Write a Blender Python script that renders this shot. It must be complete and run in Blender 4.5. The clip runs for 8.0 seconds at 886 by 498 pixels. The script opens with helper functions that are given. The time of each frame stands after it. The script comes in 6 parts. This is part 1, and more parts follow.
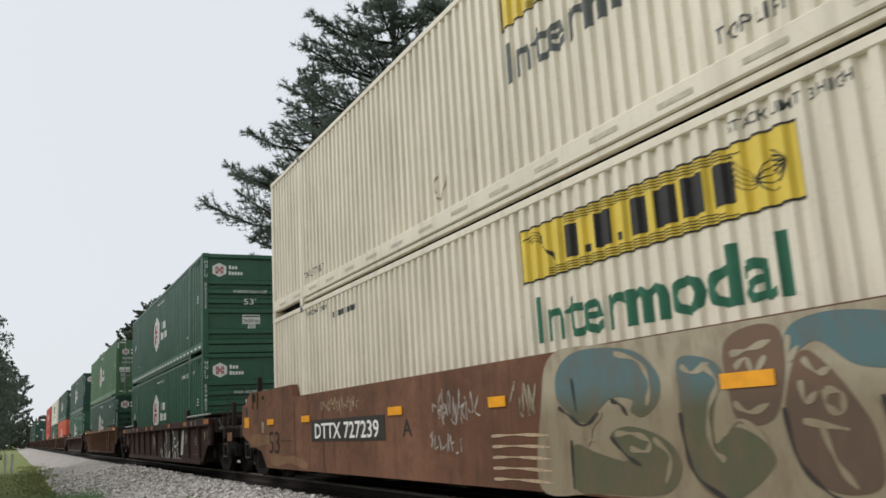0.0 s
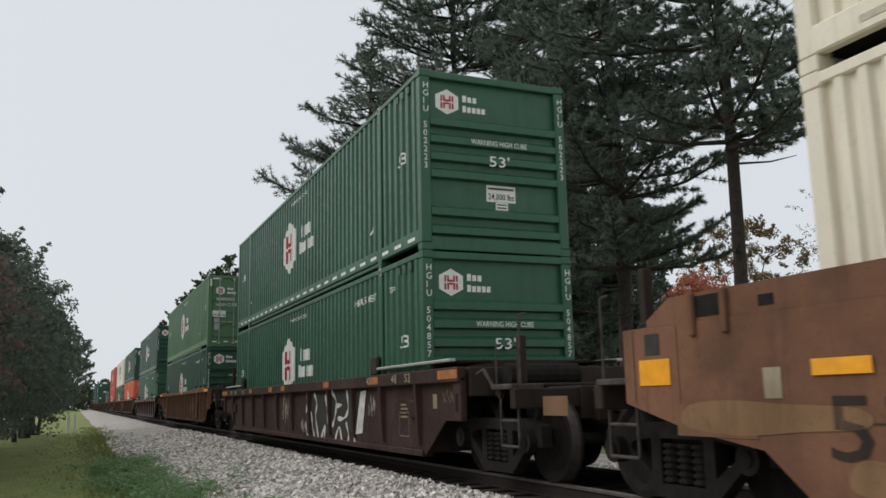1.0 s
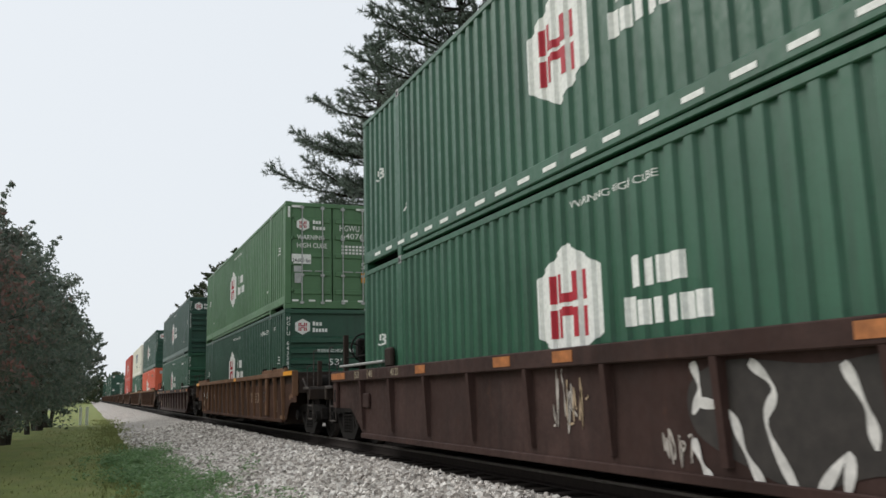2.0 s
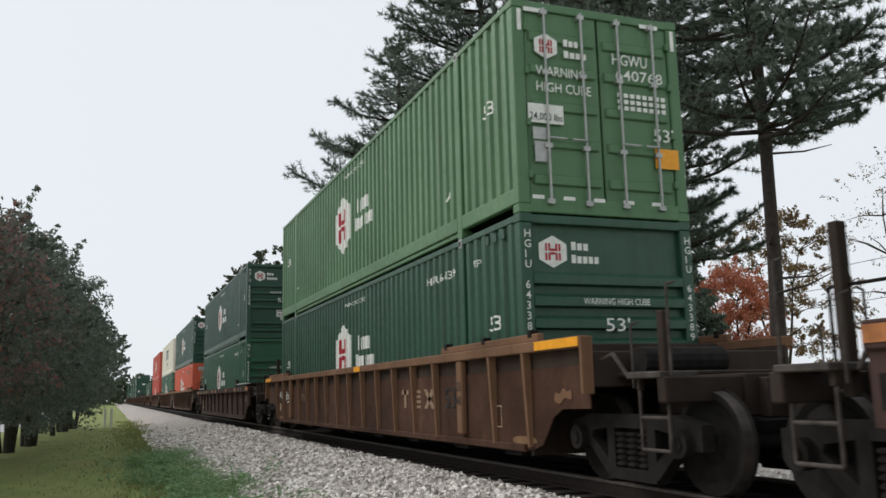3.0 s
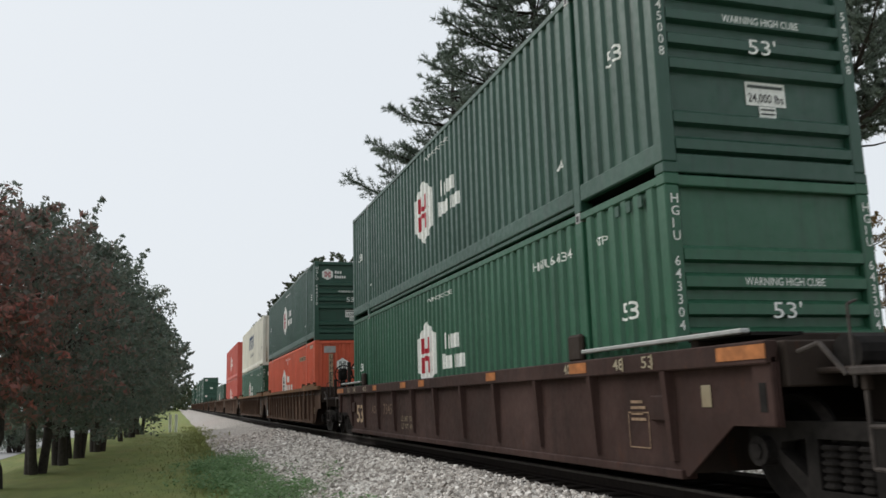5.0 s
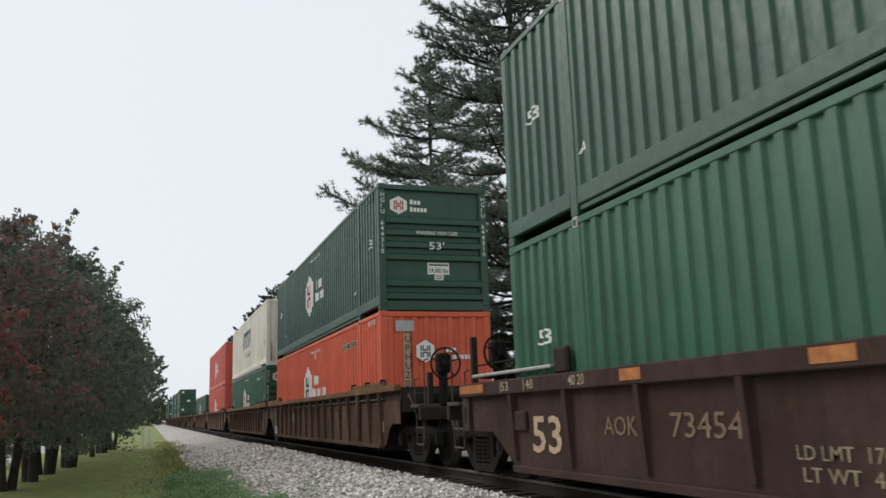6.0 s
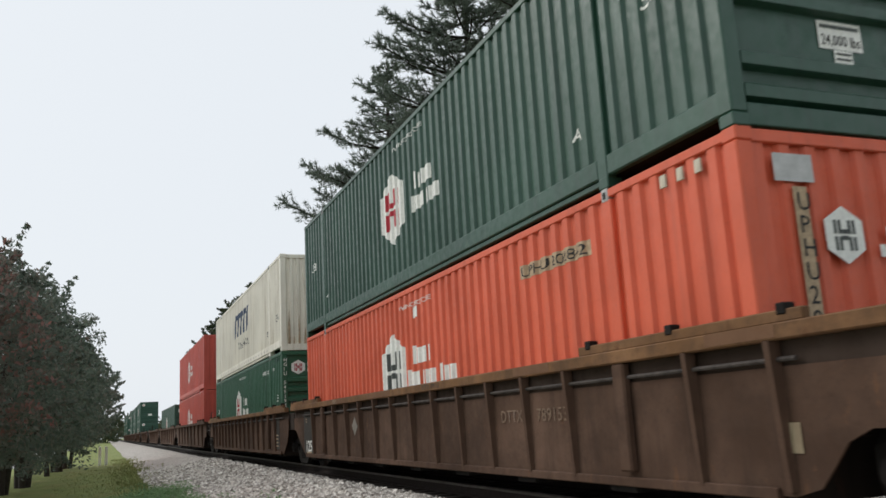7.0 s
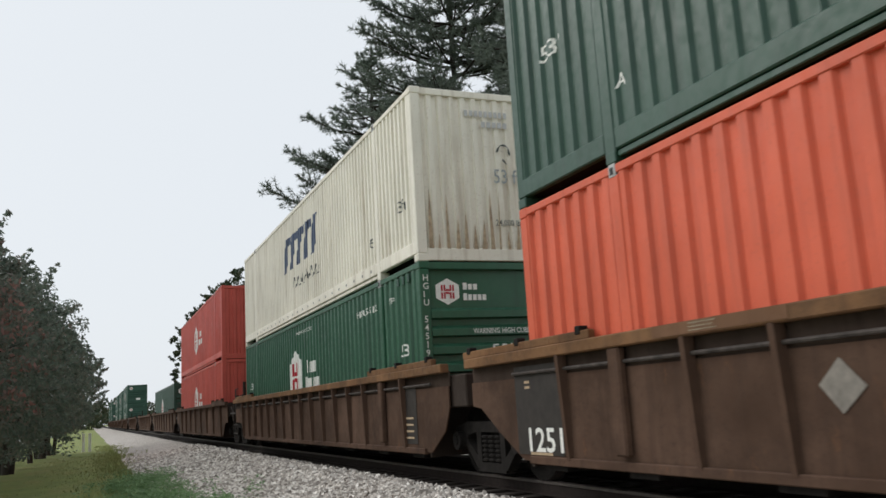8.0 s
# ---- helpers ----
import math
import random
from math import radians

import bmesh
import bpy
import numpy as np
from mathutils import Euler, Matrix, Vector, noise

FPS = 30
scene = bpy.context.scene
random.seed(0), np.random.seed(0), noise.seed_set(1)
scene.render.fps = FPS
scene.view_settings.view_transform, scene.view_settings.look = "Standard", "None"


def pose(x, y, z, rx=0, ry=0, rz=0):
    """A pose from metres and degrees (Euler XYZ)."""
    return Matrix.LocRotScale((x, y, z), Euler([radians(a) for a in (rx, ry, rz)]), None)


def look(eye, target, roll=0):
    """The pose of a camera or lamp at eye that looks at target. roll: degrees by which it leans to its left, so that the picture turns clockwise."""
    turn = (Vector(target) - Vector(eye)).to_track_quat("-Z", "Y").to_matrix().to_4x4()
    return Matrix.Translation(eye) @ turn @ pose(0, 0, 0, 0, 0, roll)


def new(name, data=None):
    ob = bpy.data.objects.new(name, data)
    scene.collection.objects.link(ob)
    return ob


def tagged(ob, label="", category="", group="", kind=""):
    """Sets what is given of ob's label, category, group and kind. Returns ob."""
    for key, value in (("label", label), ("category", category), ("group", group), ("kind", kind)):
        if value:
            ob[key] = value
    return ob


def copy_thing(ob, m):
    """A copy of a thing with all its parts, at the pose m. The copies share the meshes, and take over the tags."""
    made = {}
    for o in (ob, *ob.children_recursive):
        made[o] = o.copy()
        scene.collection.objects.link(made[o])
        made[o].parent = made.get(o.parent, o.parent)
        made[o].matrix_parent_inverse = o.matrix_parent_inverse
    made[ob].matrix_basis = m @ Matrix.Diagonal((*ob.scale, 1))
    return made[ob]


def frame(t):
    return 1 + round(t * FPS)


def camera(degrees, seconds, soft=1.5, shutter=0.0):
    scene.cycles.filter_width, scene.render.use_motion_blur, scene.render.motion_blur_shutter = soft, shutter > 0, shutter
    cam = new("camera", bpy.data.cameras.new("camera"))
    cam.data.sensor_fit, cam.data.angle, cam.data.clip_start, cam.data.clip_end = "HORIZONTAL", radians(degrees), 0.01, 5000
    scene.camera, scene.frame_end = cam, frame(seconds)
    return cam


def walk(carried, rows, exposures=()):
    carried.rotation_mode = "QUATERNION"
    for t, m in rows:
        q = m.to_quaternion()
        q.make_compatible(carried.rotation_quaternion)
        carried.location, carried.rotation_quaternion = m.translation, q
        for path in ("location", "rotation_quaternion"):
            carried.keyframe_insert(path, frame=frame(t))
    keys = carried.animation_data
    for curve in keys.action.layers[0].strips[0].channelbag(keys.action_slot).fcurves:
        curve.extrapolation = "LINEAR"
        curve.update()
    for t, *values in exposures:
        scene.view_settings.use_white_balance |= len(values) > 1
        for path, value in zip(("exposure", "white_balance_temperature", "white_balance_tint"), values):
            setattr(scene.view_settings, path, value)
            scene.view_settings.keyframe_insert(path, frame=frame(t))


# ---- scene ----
cam = camera(55.2, 8.0, soft=1.55, shutter=0.08)
EYE = 1.65
# seconds, sway along the track, yaw, pitch, roll
PATH = [
    (0.0, 0.00, -26.39, 11.40, 3.30), (0.5, 0.01, -23.64, 10.95, 1.87), (1.0, 0.02, -23.10, 10.00, 1.23),
    (1.5, 0.03, -22.74, 9.42, 1.37), (3.0, 0.03, -21.06, 9.63, 1.34), (3.5, 0.03, -18.70, 9.06, 1.94),
    (4.0, 0.14, -16.37, 9.31, 2.40), (4.5, 0.15, -16.83, 9.81, 1.82), (6.0, 0.16, -18.75, 10.88, 1.84),
    (6.5, 0.14, -21.26, 11.82, 2.31), (7.0, 0.13, -21.23, 11.39, 3.16), (7.5, 0.07, -21.87, 10.53, 2.91),
    (8.0, 0.00, -22.24, 10.39, 3.34)]
walk(cam, [(t, pose(0, y, EYE, 90 + p, r, yaw)) for t, y, yaw, p, r in PATH],
     exposures=[(0.0, -0.05), (0.5, -0.24), (1.0, -0.16), (1.5, 0.04), (3.0, 0.04), (3.5, 0.06), (4.5, 0.0), (6.5, 0.06), (8.0, 0.02)])

# ---- world and sun: an even, overcast sky ----
world = bpy.data.worlds.new("overcast_sky")
scene.world = world
world.use_nodes = True
wn, wl = world.node_tree.nodes, world.node_tree.links
sky = wn.new("ShaderNodeTexSky")
sky.sky_type, sky.sun_disc = "NISHITA", False
sky.sun_elevation, sky.sun_rotation = radians(42), radians(313)
sky.air_density, sky.dust_density = 1.0, 4.0
veil = wn.new("ShaderNodeMix")
veil.data_type = "RGBA"
veil.inputs["Factor"].default_value = 0.93
veil.inputs["B"].default_value = (8.15, 8.6, 9.05, 1)
wl.new(sky.outputs[0], veil.inputs["A"])
wl.new(veil.outputs["Result"], wn["Background"].inputs["Color"])
wn["Background"].inputs["Strength"].default_value = 0.1
sun = new("sun", bpy.data.lights.new("sun", "SUN"))
sun.data.energy, sun.data.angle, sun.data.color = 1.55, radians(40), (1.0, 0.97, 0.92)
sun.matrix_basis = look((-28, 26, 34), (0, 0, 0))


# ---- materials ----
def nodes_of(name, rough=0.6, metal=0.0, spec=0.4):
    m = bpy.data.materials.new(name)
    m.use_nodes = True
    nt = m.node_tree
    b = nt.nodes["Principled BSDF"]
    b.inputs["Roughness"].default_value, b.inputs["Metallic"].default_value = rough, metal
    b.inputs["Specular IOR Level"].default_value = spec
    return m, nt, b


def noise_tex(nt, scale, detail=4.0, stretch=(1, 1, 1), rough=0.6):
    tc = nt.nodes.new("ShaderNodeTexCoord")
    mp = nt.nodes.new("ShaderNodeMapping")
    mp.inputs["Scale"].default_value = stretch
    n = nt.nodes.new("ShaderNodeTexNoise")
    n.inputs["Scale"].default_value, n.inputs["Detail"].default_value, n.inputs["Roughness"].default_value = scale, detail, rough
    nt.links.new(tc.outputs["Object"], mp.inputs["Vector"])
    nt.links.new(mp.outputs[0], n.inputs["Vector"])
    return n.outputs["Fac"]


def ramp(nt, fac, lo, hi, a=0.0, b=1.0):
    r = nt.nodes.new("ShaderNodeMapRange")
    r.inputs["From Min"].default_value, r.inputs["From Max"].default_value = lo, hi
    r.inputs["To Min"].default_value, r.inputs["To Max"].default_value = a, b
    nt.links.new(fac, r.inputs["Value"])
    return r.outputs[0]


def mix(nt, fac, a, b, mode="MIX"):
    m = nt.nodes.new("ShaderNodeMix")
    m.data_type, m.blend_type = "RGBA", mode
    for sock, v in ((m.inputs["Factor"], fac), (m.inputs["A"], a), (m.inputs["B"], b)):
        if isinstance(v, (int, float)):
            sock.default_value = v
        elif isinstance(v, tuple):
            sock.default_value = (*v[:3], 1)
        else:
            nt.links.new(v, sock)
    return m.outputs["Result"]


def bump(nt, b, fac, strength, dist):
    n = nt.nodes.new("ShaderNodeBump")
    n.inputs["Strength"].default_value, n.inputs["Distance"].default_value = strength, dist
    nt.links.new(fac, n.inputs["Height"])
    nt.links.new(n.outputs[0], b.inputs["Normal"])


def paint(name, base, dirt, amount=0.4, rough=0.5, rust=None, vary=0.12, spec=0.35, blotch=0.0):
    """Weathered paint on steel: broad fading, streaks that run down, specks of rust."""
    m, nt, b = nodes_of(name, rough, 0.0, spec)
    light = tuple(min(1, c * (1 + vary) + 0.01) for c in base)
    dark = tuple(c * (1 - vary) for c in base)
    c = mix(nt, ramp(nt, noise_tex(nt, 0.7, 3), 0.3, 0.7), dark, light)
    c = mix(nt, ramp(nt, noise_tex(nt, 5.0, 6, (1, 1, 0.09)), 0.5, 0.78, 0, amount), c, dirt)
    c = mix(nt, ramp(nt, noise_tex(nt, 26.0, 6), 0.56, 0.8, 0, amount * 0.8), c, dirt)
    if blotch:
        c = mix(nt, ramp(nt, noise_tex(nt, 1.4, 9, (1, 0.7, 1.1), 0.7), 0.46, 0.62, 0, blotch), c, dirt)
    if rust:
        c = mix(nt, ramp(nt, noise_tex(nt, 3.1, 9, (1, 1, 0.5), 0.75), 0.6, 0.68, 0, 0.85), c, rust)
    nt.links.new(c, b.inputs["Base Color"])
    nt.links.new(ramp(nt, noise_tex(nt, 9, 4), 0.3, 0.7, rough - 0.1, rough + 0.15), b.inputs["Roughness"])
    bump(nt, b, noise_tex(nt, 14, 6), 0.25, 0.006)
    return m


def plain(name, base, rough=0.6, metal=0.0, vary=0.2, scale=8.0, spec=0.35):
    m, nt, b = nodes_of(name, rough, metal, spec)
    f = noise_tex(nt, scale, 6)
    nt.links.new(mix(nt, ramp(nt, f, 0.3, 0.7), tuple(c * (1 - vary) for c in base), tuple(min(1, c * (1 + vary)) for c in base)), b.inputs["Base Color"])
    bump(nt, b, f, 0.2, 0.004)
    return m


def leafy(name, tones, rough=0.55, trans=0.25):
    """Leaves: each clump takes one of the tones."""
    m, nt, b = nodes_of(name, rough)
    g = nt.nodes.new("ShaderNodeNewGeometry")
    r = nt.nodes.new("ShaderNodeValToRGB")
    els = r.color_ramp.elements
    while len(els) < len(tones):
        els.new(0.5)
    for i, t in enumerate(tones):
        els[i].position, els[i].color = i / (len(tones) - 1), (*t, 1)
    nt.links.new(g.outputs["Random Per Island"], r.inputs[0])
    c = mix(nt, ramp(nt, noise_tex(nt, 0.5, 3), 0.35, 0.65, 0, 0.5), r.outputs[0], tuple(x * 0.75 for x in tones[0]))
    nt.links.new(c, b.inputs["Base Color"])
    t = nt.nodes.new("ShaderNodeBsdfTranslucent")
    nt.links.new(c, t.inputs["Color"])
    s = nt.nodes.new("ShaderNodeMixShader")
    s.inputs[0].default_value = trans
    nt.links.new(b.outputs[0], s.inputs[1])
    nt.links.new(t.outputs[0], s.inputs[2])
    nt.links.new(s.outputs[0], nt.nodes["Material Output"].inputs["Surface"])
    return m


GREEN = paint("green_paint", (0.021, 0.098, 0.052), (0.018, 0.04, 0.027), 0.5, 0.42, None, 0.12, 0.5)
GREEN_DEEP = paint("deep_green_paint", (0.018, 0.074, 0.043), (0.013, 0.03, 0.022), 0.5, 0.42, None, 0.12, 0.5)
GREEN_DARK = paint("dark_green_paint", (0.016, 0.066, 0.042), (0.012, 0.028, 0.022), 0.5, 0.42, None, 0.12, 0.5)
GREEN_LIGHT = paint("faded_green_paint", (0.085, 0.185, 0.085), (0.06, 0.10, 0.055), 0.5, 0.5, None, 0.12, 0.45)
ORANGE = paint("orange_paint", (0.64, 0.115, 0.055), (0.36, 0.08, 0.05), 0.5, 0.5)
RED = paint("red_paint", (0.52, 0.085, 0.06), (0.22, 0.05, 0.04), 0.4, 0.5)
CREAM = paint("cream_paint", (0.76, 0.69, 0.565), (0.42, 0.36, 0.27), 0.55, 0.5, None, 0.06)
CREAM_DIRTY = paint("grimy_cream_paint", (0.80, 0.765, 0.665), (0.36, 0.29, 0.20), 0.6, 0.55, None, 0.07)
BROWN = paint("brown_car_paint", (0.168, 0.078, 0.044), (0.07, 0.04, 0.027), 0.8, 0.68, (0.20, 0.095, 0.045), 0.3, 0.15, 0.45)
RUST = paint("rusty_car_paint", (0.066, 0.031, 0.019), (0.03, 0.018, 0.013), 0.75, 0.8, (0.12, 0.055, 0.028), 0.4, 0.1, 0.5)
MAROON = paint("maroon_car_paint", (0.047, 0.024, 0.0195), (0.024, 0.015, 0.013), 0.7, 0.7, (0.07, 0.033, 0.022), 0.3, 0.14, 0.5)
UMBER = paint("umber_car_paint", (0.084, 0.048, 0.032), (0.042, 0.026, 0.019), 0.7, 0.8, (0.135, 0.066, 0.035), 0.4, 0.1, 0.5)
GRIME = plain("grimy_steel", (0.016, 0.014, 0.0128), 0.8, 0.0, 0.4, 8, 0.12)
BAR = plain("worn_bar_steel", (0.06, 0.05, 0.045), 0.7, 0.0, 0.5, 8, 0.2)
END = paint("sooty_end_paint", (0.033, 0.023, 0.018), (0.018, 0.014, 0.012), 0.6, 0.75, (0.06, 0.028, 0.018), 0.2, 0.12)
# darker car paint that carries the shade of the overhanging sill
SILL_SHADE = paint("sill_shade_paint", (0.05, 0.033, 0.025), (0.025, 0.018, 0.015), 0.7, 0.8, (0.075, 0.038, 0.024), 0.3, 0.1)
RUST_EDGE = paint("orange_rust_paint", (0.165, 0.088, 0.05), (0.09, 0.045, 0.026), 0.6, 0.75, (0.16, 0.062, 0.026), 0.25, 0.12)
OCHRE = paint("ochre_worn_sill", (0.19, 0.098, 0.045), (0.06, 0.035, 0.022), 0.65, 0.7, (0.10, 0.046, 0.023), 0.25, 0.12, 0.6)
STEEL = plain("worn_steel", (0.15, 0.13, 0.12), 0.5, 0.7, 0.25)
GALV = plain("galvanised_steel", (0.42, 0.42, 0.41), 0.5, 0.6, 0.15)
WHITE = plain("white_lettering", (0.78, 0.78, 0.74), 0.6, 0, 0.12, 20)
BLACK = plain("black_lettering", (0.02, 0.02, 0.02), 0.6, 0, 0.3, 20)
TAN = plain("faded_lettering", (0.42, 0.31, 0.2), 0.7, 0, 0.3, 20)
LOGO_RED = plain("logo_red", (0.42, 0.02, 0.035), 0.55, 0, 0.1)
LOGO_GREEN = plain("letter_green", (0.022, 0.125, 0.07), 0.55, 0, 0.1)
LOGO_GREY = plain("letter_grey", (0.07, 0.08, 0.075), 0.55, 0, 0.15)
LOGO_BLUE = plain("letter_blue", (0.06, 0.09, 0.16), 0.55, 0, 0.3)
YELLOW = plain("yellow_panel", (0.72, 0.53, 0.07), 0.55, 0, 0.08, 3)
SCUFF = plain("old_decal_film", (0.50, 0.44, 0.35), 0.6, 0, 0.25, 12)
AMBER = plain("amber_reflector", (0.85, 0.36, 0.02), 0.4, 0, 0.12)
AMBER_OLD = plain("grimy_reflector", (0.36, 0.13, 0.04), 0.55, 0, 0.35)
PALE_GREY = plain("worn_grey_letters", (0.30, 0.33, 0.34), 0.6, 0, 0.4, 14)
STREAK = plain("rust_stain", (0.40, 0.31, 0.21), 0.7, 0, 0.45, 9)
RUBBER = plain("black_rubber", (0.02, 0.02, 0.02), 0.6, 0, 0.3)


# ---- mesh tools ----
def mesh_of(verts, faces, mat, smooth=False):
    me = bpy.data.meshes.new("mesh")
    me.from_pydata(verts, [], faces)
    me.validate()
    me.materials.append(mat)
    if smooth:
        me.shade_smooth()
    return me


def hang(name, me, parent, label="", m=None):
    ob = new(name, me)
    ob.parent = parent
    if m is not None:
        ob.matrix_basis = m
    return tagged(ob, label)


def part(name, bm, mat, parent, label="", m=None):
    me = bpy.data.meshes.new("mesh")
    bmesh.ops.recalc_face_normals(bm, faces=bm.faces)
    bm.to_mesh(me)
    bm.free()
    me.materials.append(mat)
    return hang(name, me, parent, label, m)


def box(bm, x0, x1, y0, y1, z0, z1, bevel=0.0):
    vs = [bm.verts.new(p) for p in ((x0, y0, z0), (x1, y0, z0), (x1, y1, z0), (x0, y1, z0), (x0, y0, z1), (x1, y0, z1), (x1, y1, z1), (x0, y1, z1))]
    fs = [bm.faces.new([vs[i] for i in f]) for f in ((3, 2, 1, 0), (4, 5, 6, 7), (0, 1, 5, 4), (1, 2, 6, 5), (2, 3, 7, 6), (3, 0, 4, 7))]
    if bevel:
        es = list({e for f in fs for e in f.edges})
        bmesh.ops.bevel(bm, geom=es, offset=bevel, segments=1, affect="EDGES")


def boxes(*rows, bevel=0.0):
    bm = bmesh.new()
    for r in rows:
        box(bm, *r, bevel=bevel)
    return bm


def rod(bm, p, q, r, n=8):
    p, q = Vector(p), Vector(q)
    turn = (q - p).to_track_quat("Z", "Y").to_matrix()
    rings = []
    for c in (p, q):
        rings.append([bm.verts.new(c + turn @ Vector((r * math.cos(2 * math.pi * k / n), r * math.sin(2 * math.pi * k / n), 0))) for k in range(n)])
    for k in range(n):
        bm.faces.new((rings[0][k], rings[0][(k + 1) % n], rings[1][(k + 1) % n], rings[1][k]))
    bm.faces.new(rings[0][::-1])
    bm.faces.new(rings[1])


def rods(*rows, n=8):
    bm = bmesh.new()
    for pts, r in rows:
        for a, b in zip(pts, pts[1:]):
            rod(bm, a, b, r, n)
    return bm


def slab(bm, poly, x0, x1):
    """A polygon of (y, z), as thick as x0 to x1."""
    a = [bm.verts.new((x0, y, z)) for y, z in poly]
    b = [bm.verts.new((x1, y, z)) for y, z in poly]
    bm.faces.new(a)
    bm.faces.new(b[::-1])
    for k in range(len(poly)):
        j = (k + 1) % len(poly)
        bm.faces.new((a[k], b[k], b[j], a[j]))


def disc(bm, axis_x0, axis_x1, y, z, r, n=28):
    slab(bm, [(y + r * math.cos(2 * math.pi * k / n), z + r * math.sin(2 * math.pi * k / n)) for k in range(n)], axis_x0, axis_x1)


# ---- the train ----
TRACK_X, RAIL = 6.0, 0.65
SPEED, START = 12.739, 24.46
MOVING = []      # (thing, offset along the train, height, sideways)
WHEELS = []
HALF, HIGH, LONG, POST = 1.295, 2.896, 16.15, 1.98
DEPTH = 0.04
PITCH = [0.28]   # of the side sheets in hand
BED = 0.33       # container floor over the rail


def wave(y):
    """How far the side sheet lies behind its ridges at y."""
    u = (y / PITCH[0]) % 1.0
    if u < 0.38:
        return 0.0
    if u < 0.5:
        return DEPTH * (u - 0.38) / 0.12
    if u < 0.88:
        return DEPTH
    return DEPTH * (1 - (u - 0.88) / 0.12)


def knots(a, b):
    p = PITCH[0]
    ks = [a]
    for i in range(int(a / p) - 1, int(b / p) + 2):
        for d in (0, 0.38, 0.5, 0.88):
            y = (i + d) * p
            if a + 1e-4 < y < b - 1e-4:
                ks.append(y)
    return ks + [b]


MESHES = {}


def cached(key, make):
    if key not in MESHES:
        MESHES[key] = make()
    return MESHES[key]


def corrugated(mat, a, b, z0, z1, face):
    """A corrugated sheet along y in the plane x = face, with its ridges flush with that plane."""
    def make():
        v, f = [], []
        s = -1 if face < 0 else 1
        for y in knots(a, b):
            for z in (z0, z1):
                v += [(face - s * wave(y), y, z), (face - s * (wave(y) + 0.006), y, z)]
        n = len(v) // 4
        for k in range(n - 1):
            i, j = 4 * k, 4 * k + 4
            f += [(i, j, j + 2, i + 2), (i + 1, i + 3, j + 3, j + 1), (i + 2, j + 2, j + 3, i + 3), (i, i + 1, j + 1, j)]
        return mesh_of(v, f, mat)
    return cached(("sheet", PITCH[0], mat.name, a, b, z0, z1, face), make)


def boxmesh(mat, *rows, bevel=0.0):
    def make():
        bm = boxes(*rows, bevel=bevel)
        bmesh.ops.recalc_face_normals(bm, faces=bm.faces)
        me = bpy.data.meshes.new("mesh")
        bm.to_mesh(me)
        bm.free()
        me.materials.append(mat)
        return me
    return cached(("box", mat.name, rows, bevel), make)


def letters(text, bold=0.0):
    def make():
        cu = bpy.data.curves.new("text", "FONT")
        cu.body, cu.resolution_u, cu.offset = text, 2, bold
        ob = bpy.data.objects.new("text", cu)
        me = bpy.data.meshes.new_from_object(ob)
        bpy.data.objects.remove(ob)
        return me
    return cached(("text", text, bold), make)


def lay(bm, where, follow):
    """Bends a flat drawing (u, v in metres) on to a side or an end. where: (face, u0, v0); u runs to the reader's right."""
    face, a, h = where
    if face == "end":
        for v in bm.verts:
            v.co = Vector((a + v.co.x, -follow, h + v.co.y))
        return
    for v in bm.verts:
        v.co = Vector((face, a - v.co.x, h + v.co.y))
    if follow == "wave":
        lo, hi = min(v.co.y for v in bm.verts), max(v.co.y for v in bm.verts)
        for y in knots(lo, hi)[1:-1]:
            bmesh.ops.bisect_plane(bm, geom=bm.verts[:] + bm.edges[:] + bm.faces[:], plane_co=(0, y, 0), plane_no=(0, 1, 0))
        for v in bm.verts:
            v.co.x += wave(v.co.y) - 0.004
    else:
        for v in bm.verts:
            v.co.x -= follow


def write(parent, text, mat, where, height, width=None, follow="wave", name="lettering", column=False, bold=0.004):
    """A line of lettering whose capitals are that high; column: one character under another."""
    bm = bmesh.new()
    if column:
        for k, ch in enumerate(text):
            if ch == " ":
                continue
            one = bmesh.new()
            one.from_mesh(letters(ch, bold))
            for v in one.verts:
                v.co = Vector((v.co.x * height / 0.7, v.co.y * height / 0.7 - k * height * 1.3, 0))
            me = bpy.data.meshes.new("tmp")
            one.to_mesh(me)
            one.free()
            bm.from_mesh(me)
    else:
        bm.from_mesh(letters(text, bold))
        xs = [v.co.x for v in bm.verts]
        k = height / 0.7
        kx = width / (max(xs) - min(xs)) if width else k
        for v in bm.verts:
            v.co = Vector(((v.co.x - min(xs)) * kx, v.co.y * k, 0))
    lay(bm, where, follow)
    return part(name, bm, mat, parent)


# marks whose pieces can be told apart
SINGLE = {"emblem_stroke", "company_name", "reflector", "worn_patch", "sticker", "rail_mark", "edge_strip"}


def draw(parent, name, polys, mat, where, follow="wave", label=""):
    groups = [[p] for p in polys] if name in SINGLE else [polys]
    for g in groups:
        bm = bmesh.new()
        for p in g:
            bm.faces.new([bm.verts.new((u, v, 0)) for u, v in p])
        lay(bm, where, follow)
        ob = part(name, bm, mat, parent, label)
    return ob


def rect(u, v, w, h):
    return [(u, v), (u + w, v), (u + w, v + h), (u, v + h)]


def hexagon(w, h):
    return [(0, -h / 2), (w / 2, -h / 4), (w / 2, h / 4), (0, h / 2), (-w / 2, h / 4), (-w / 2, -h / 4)]


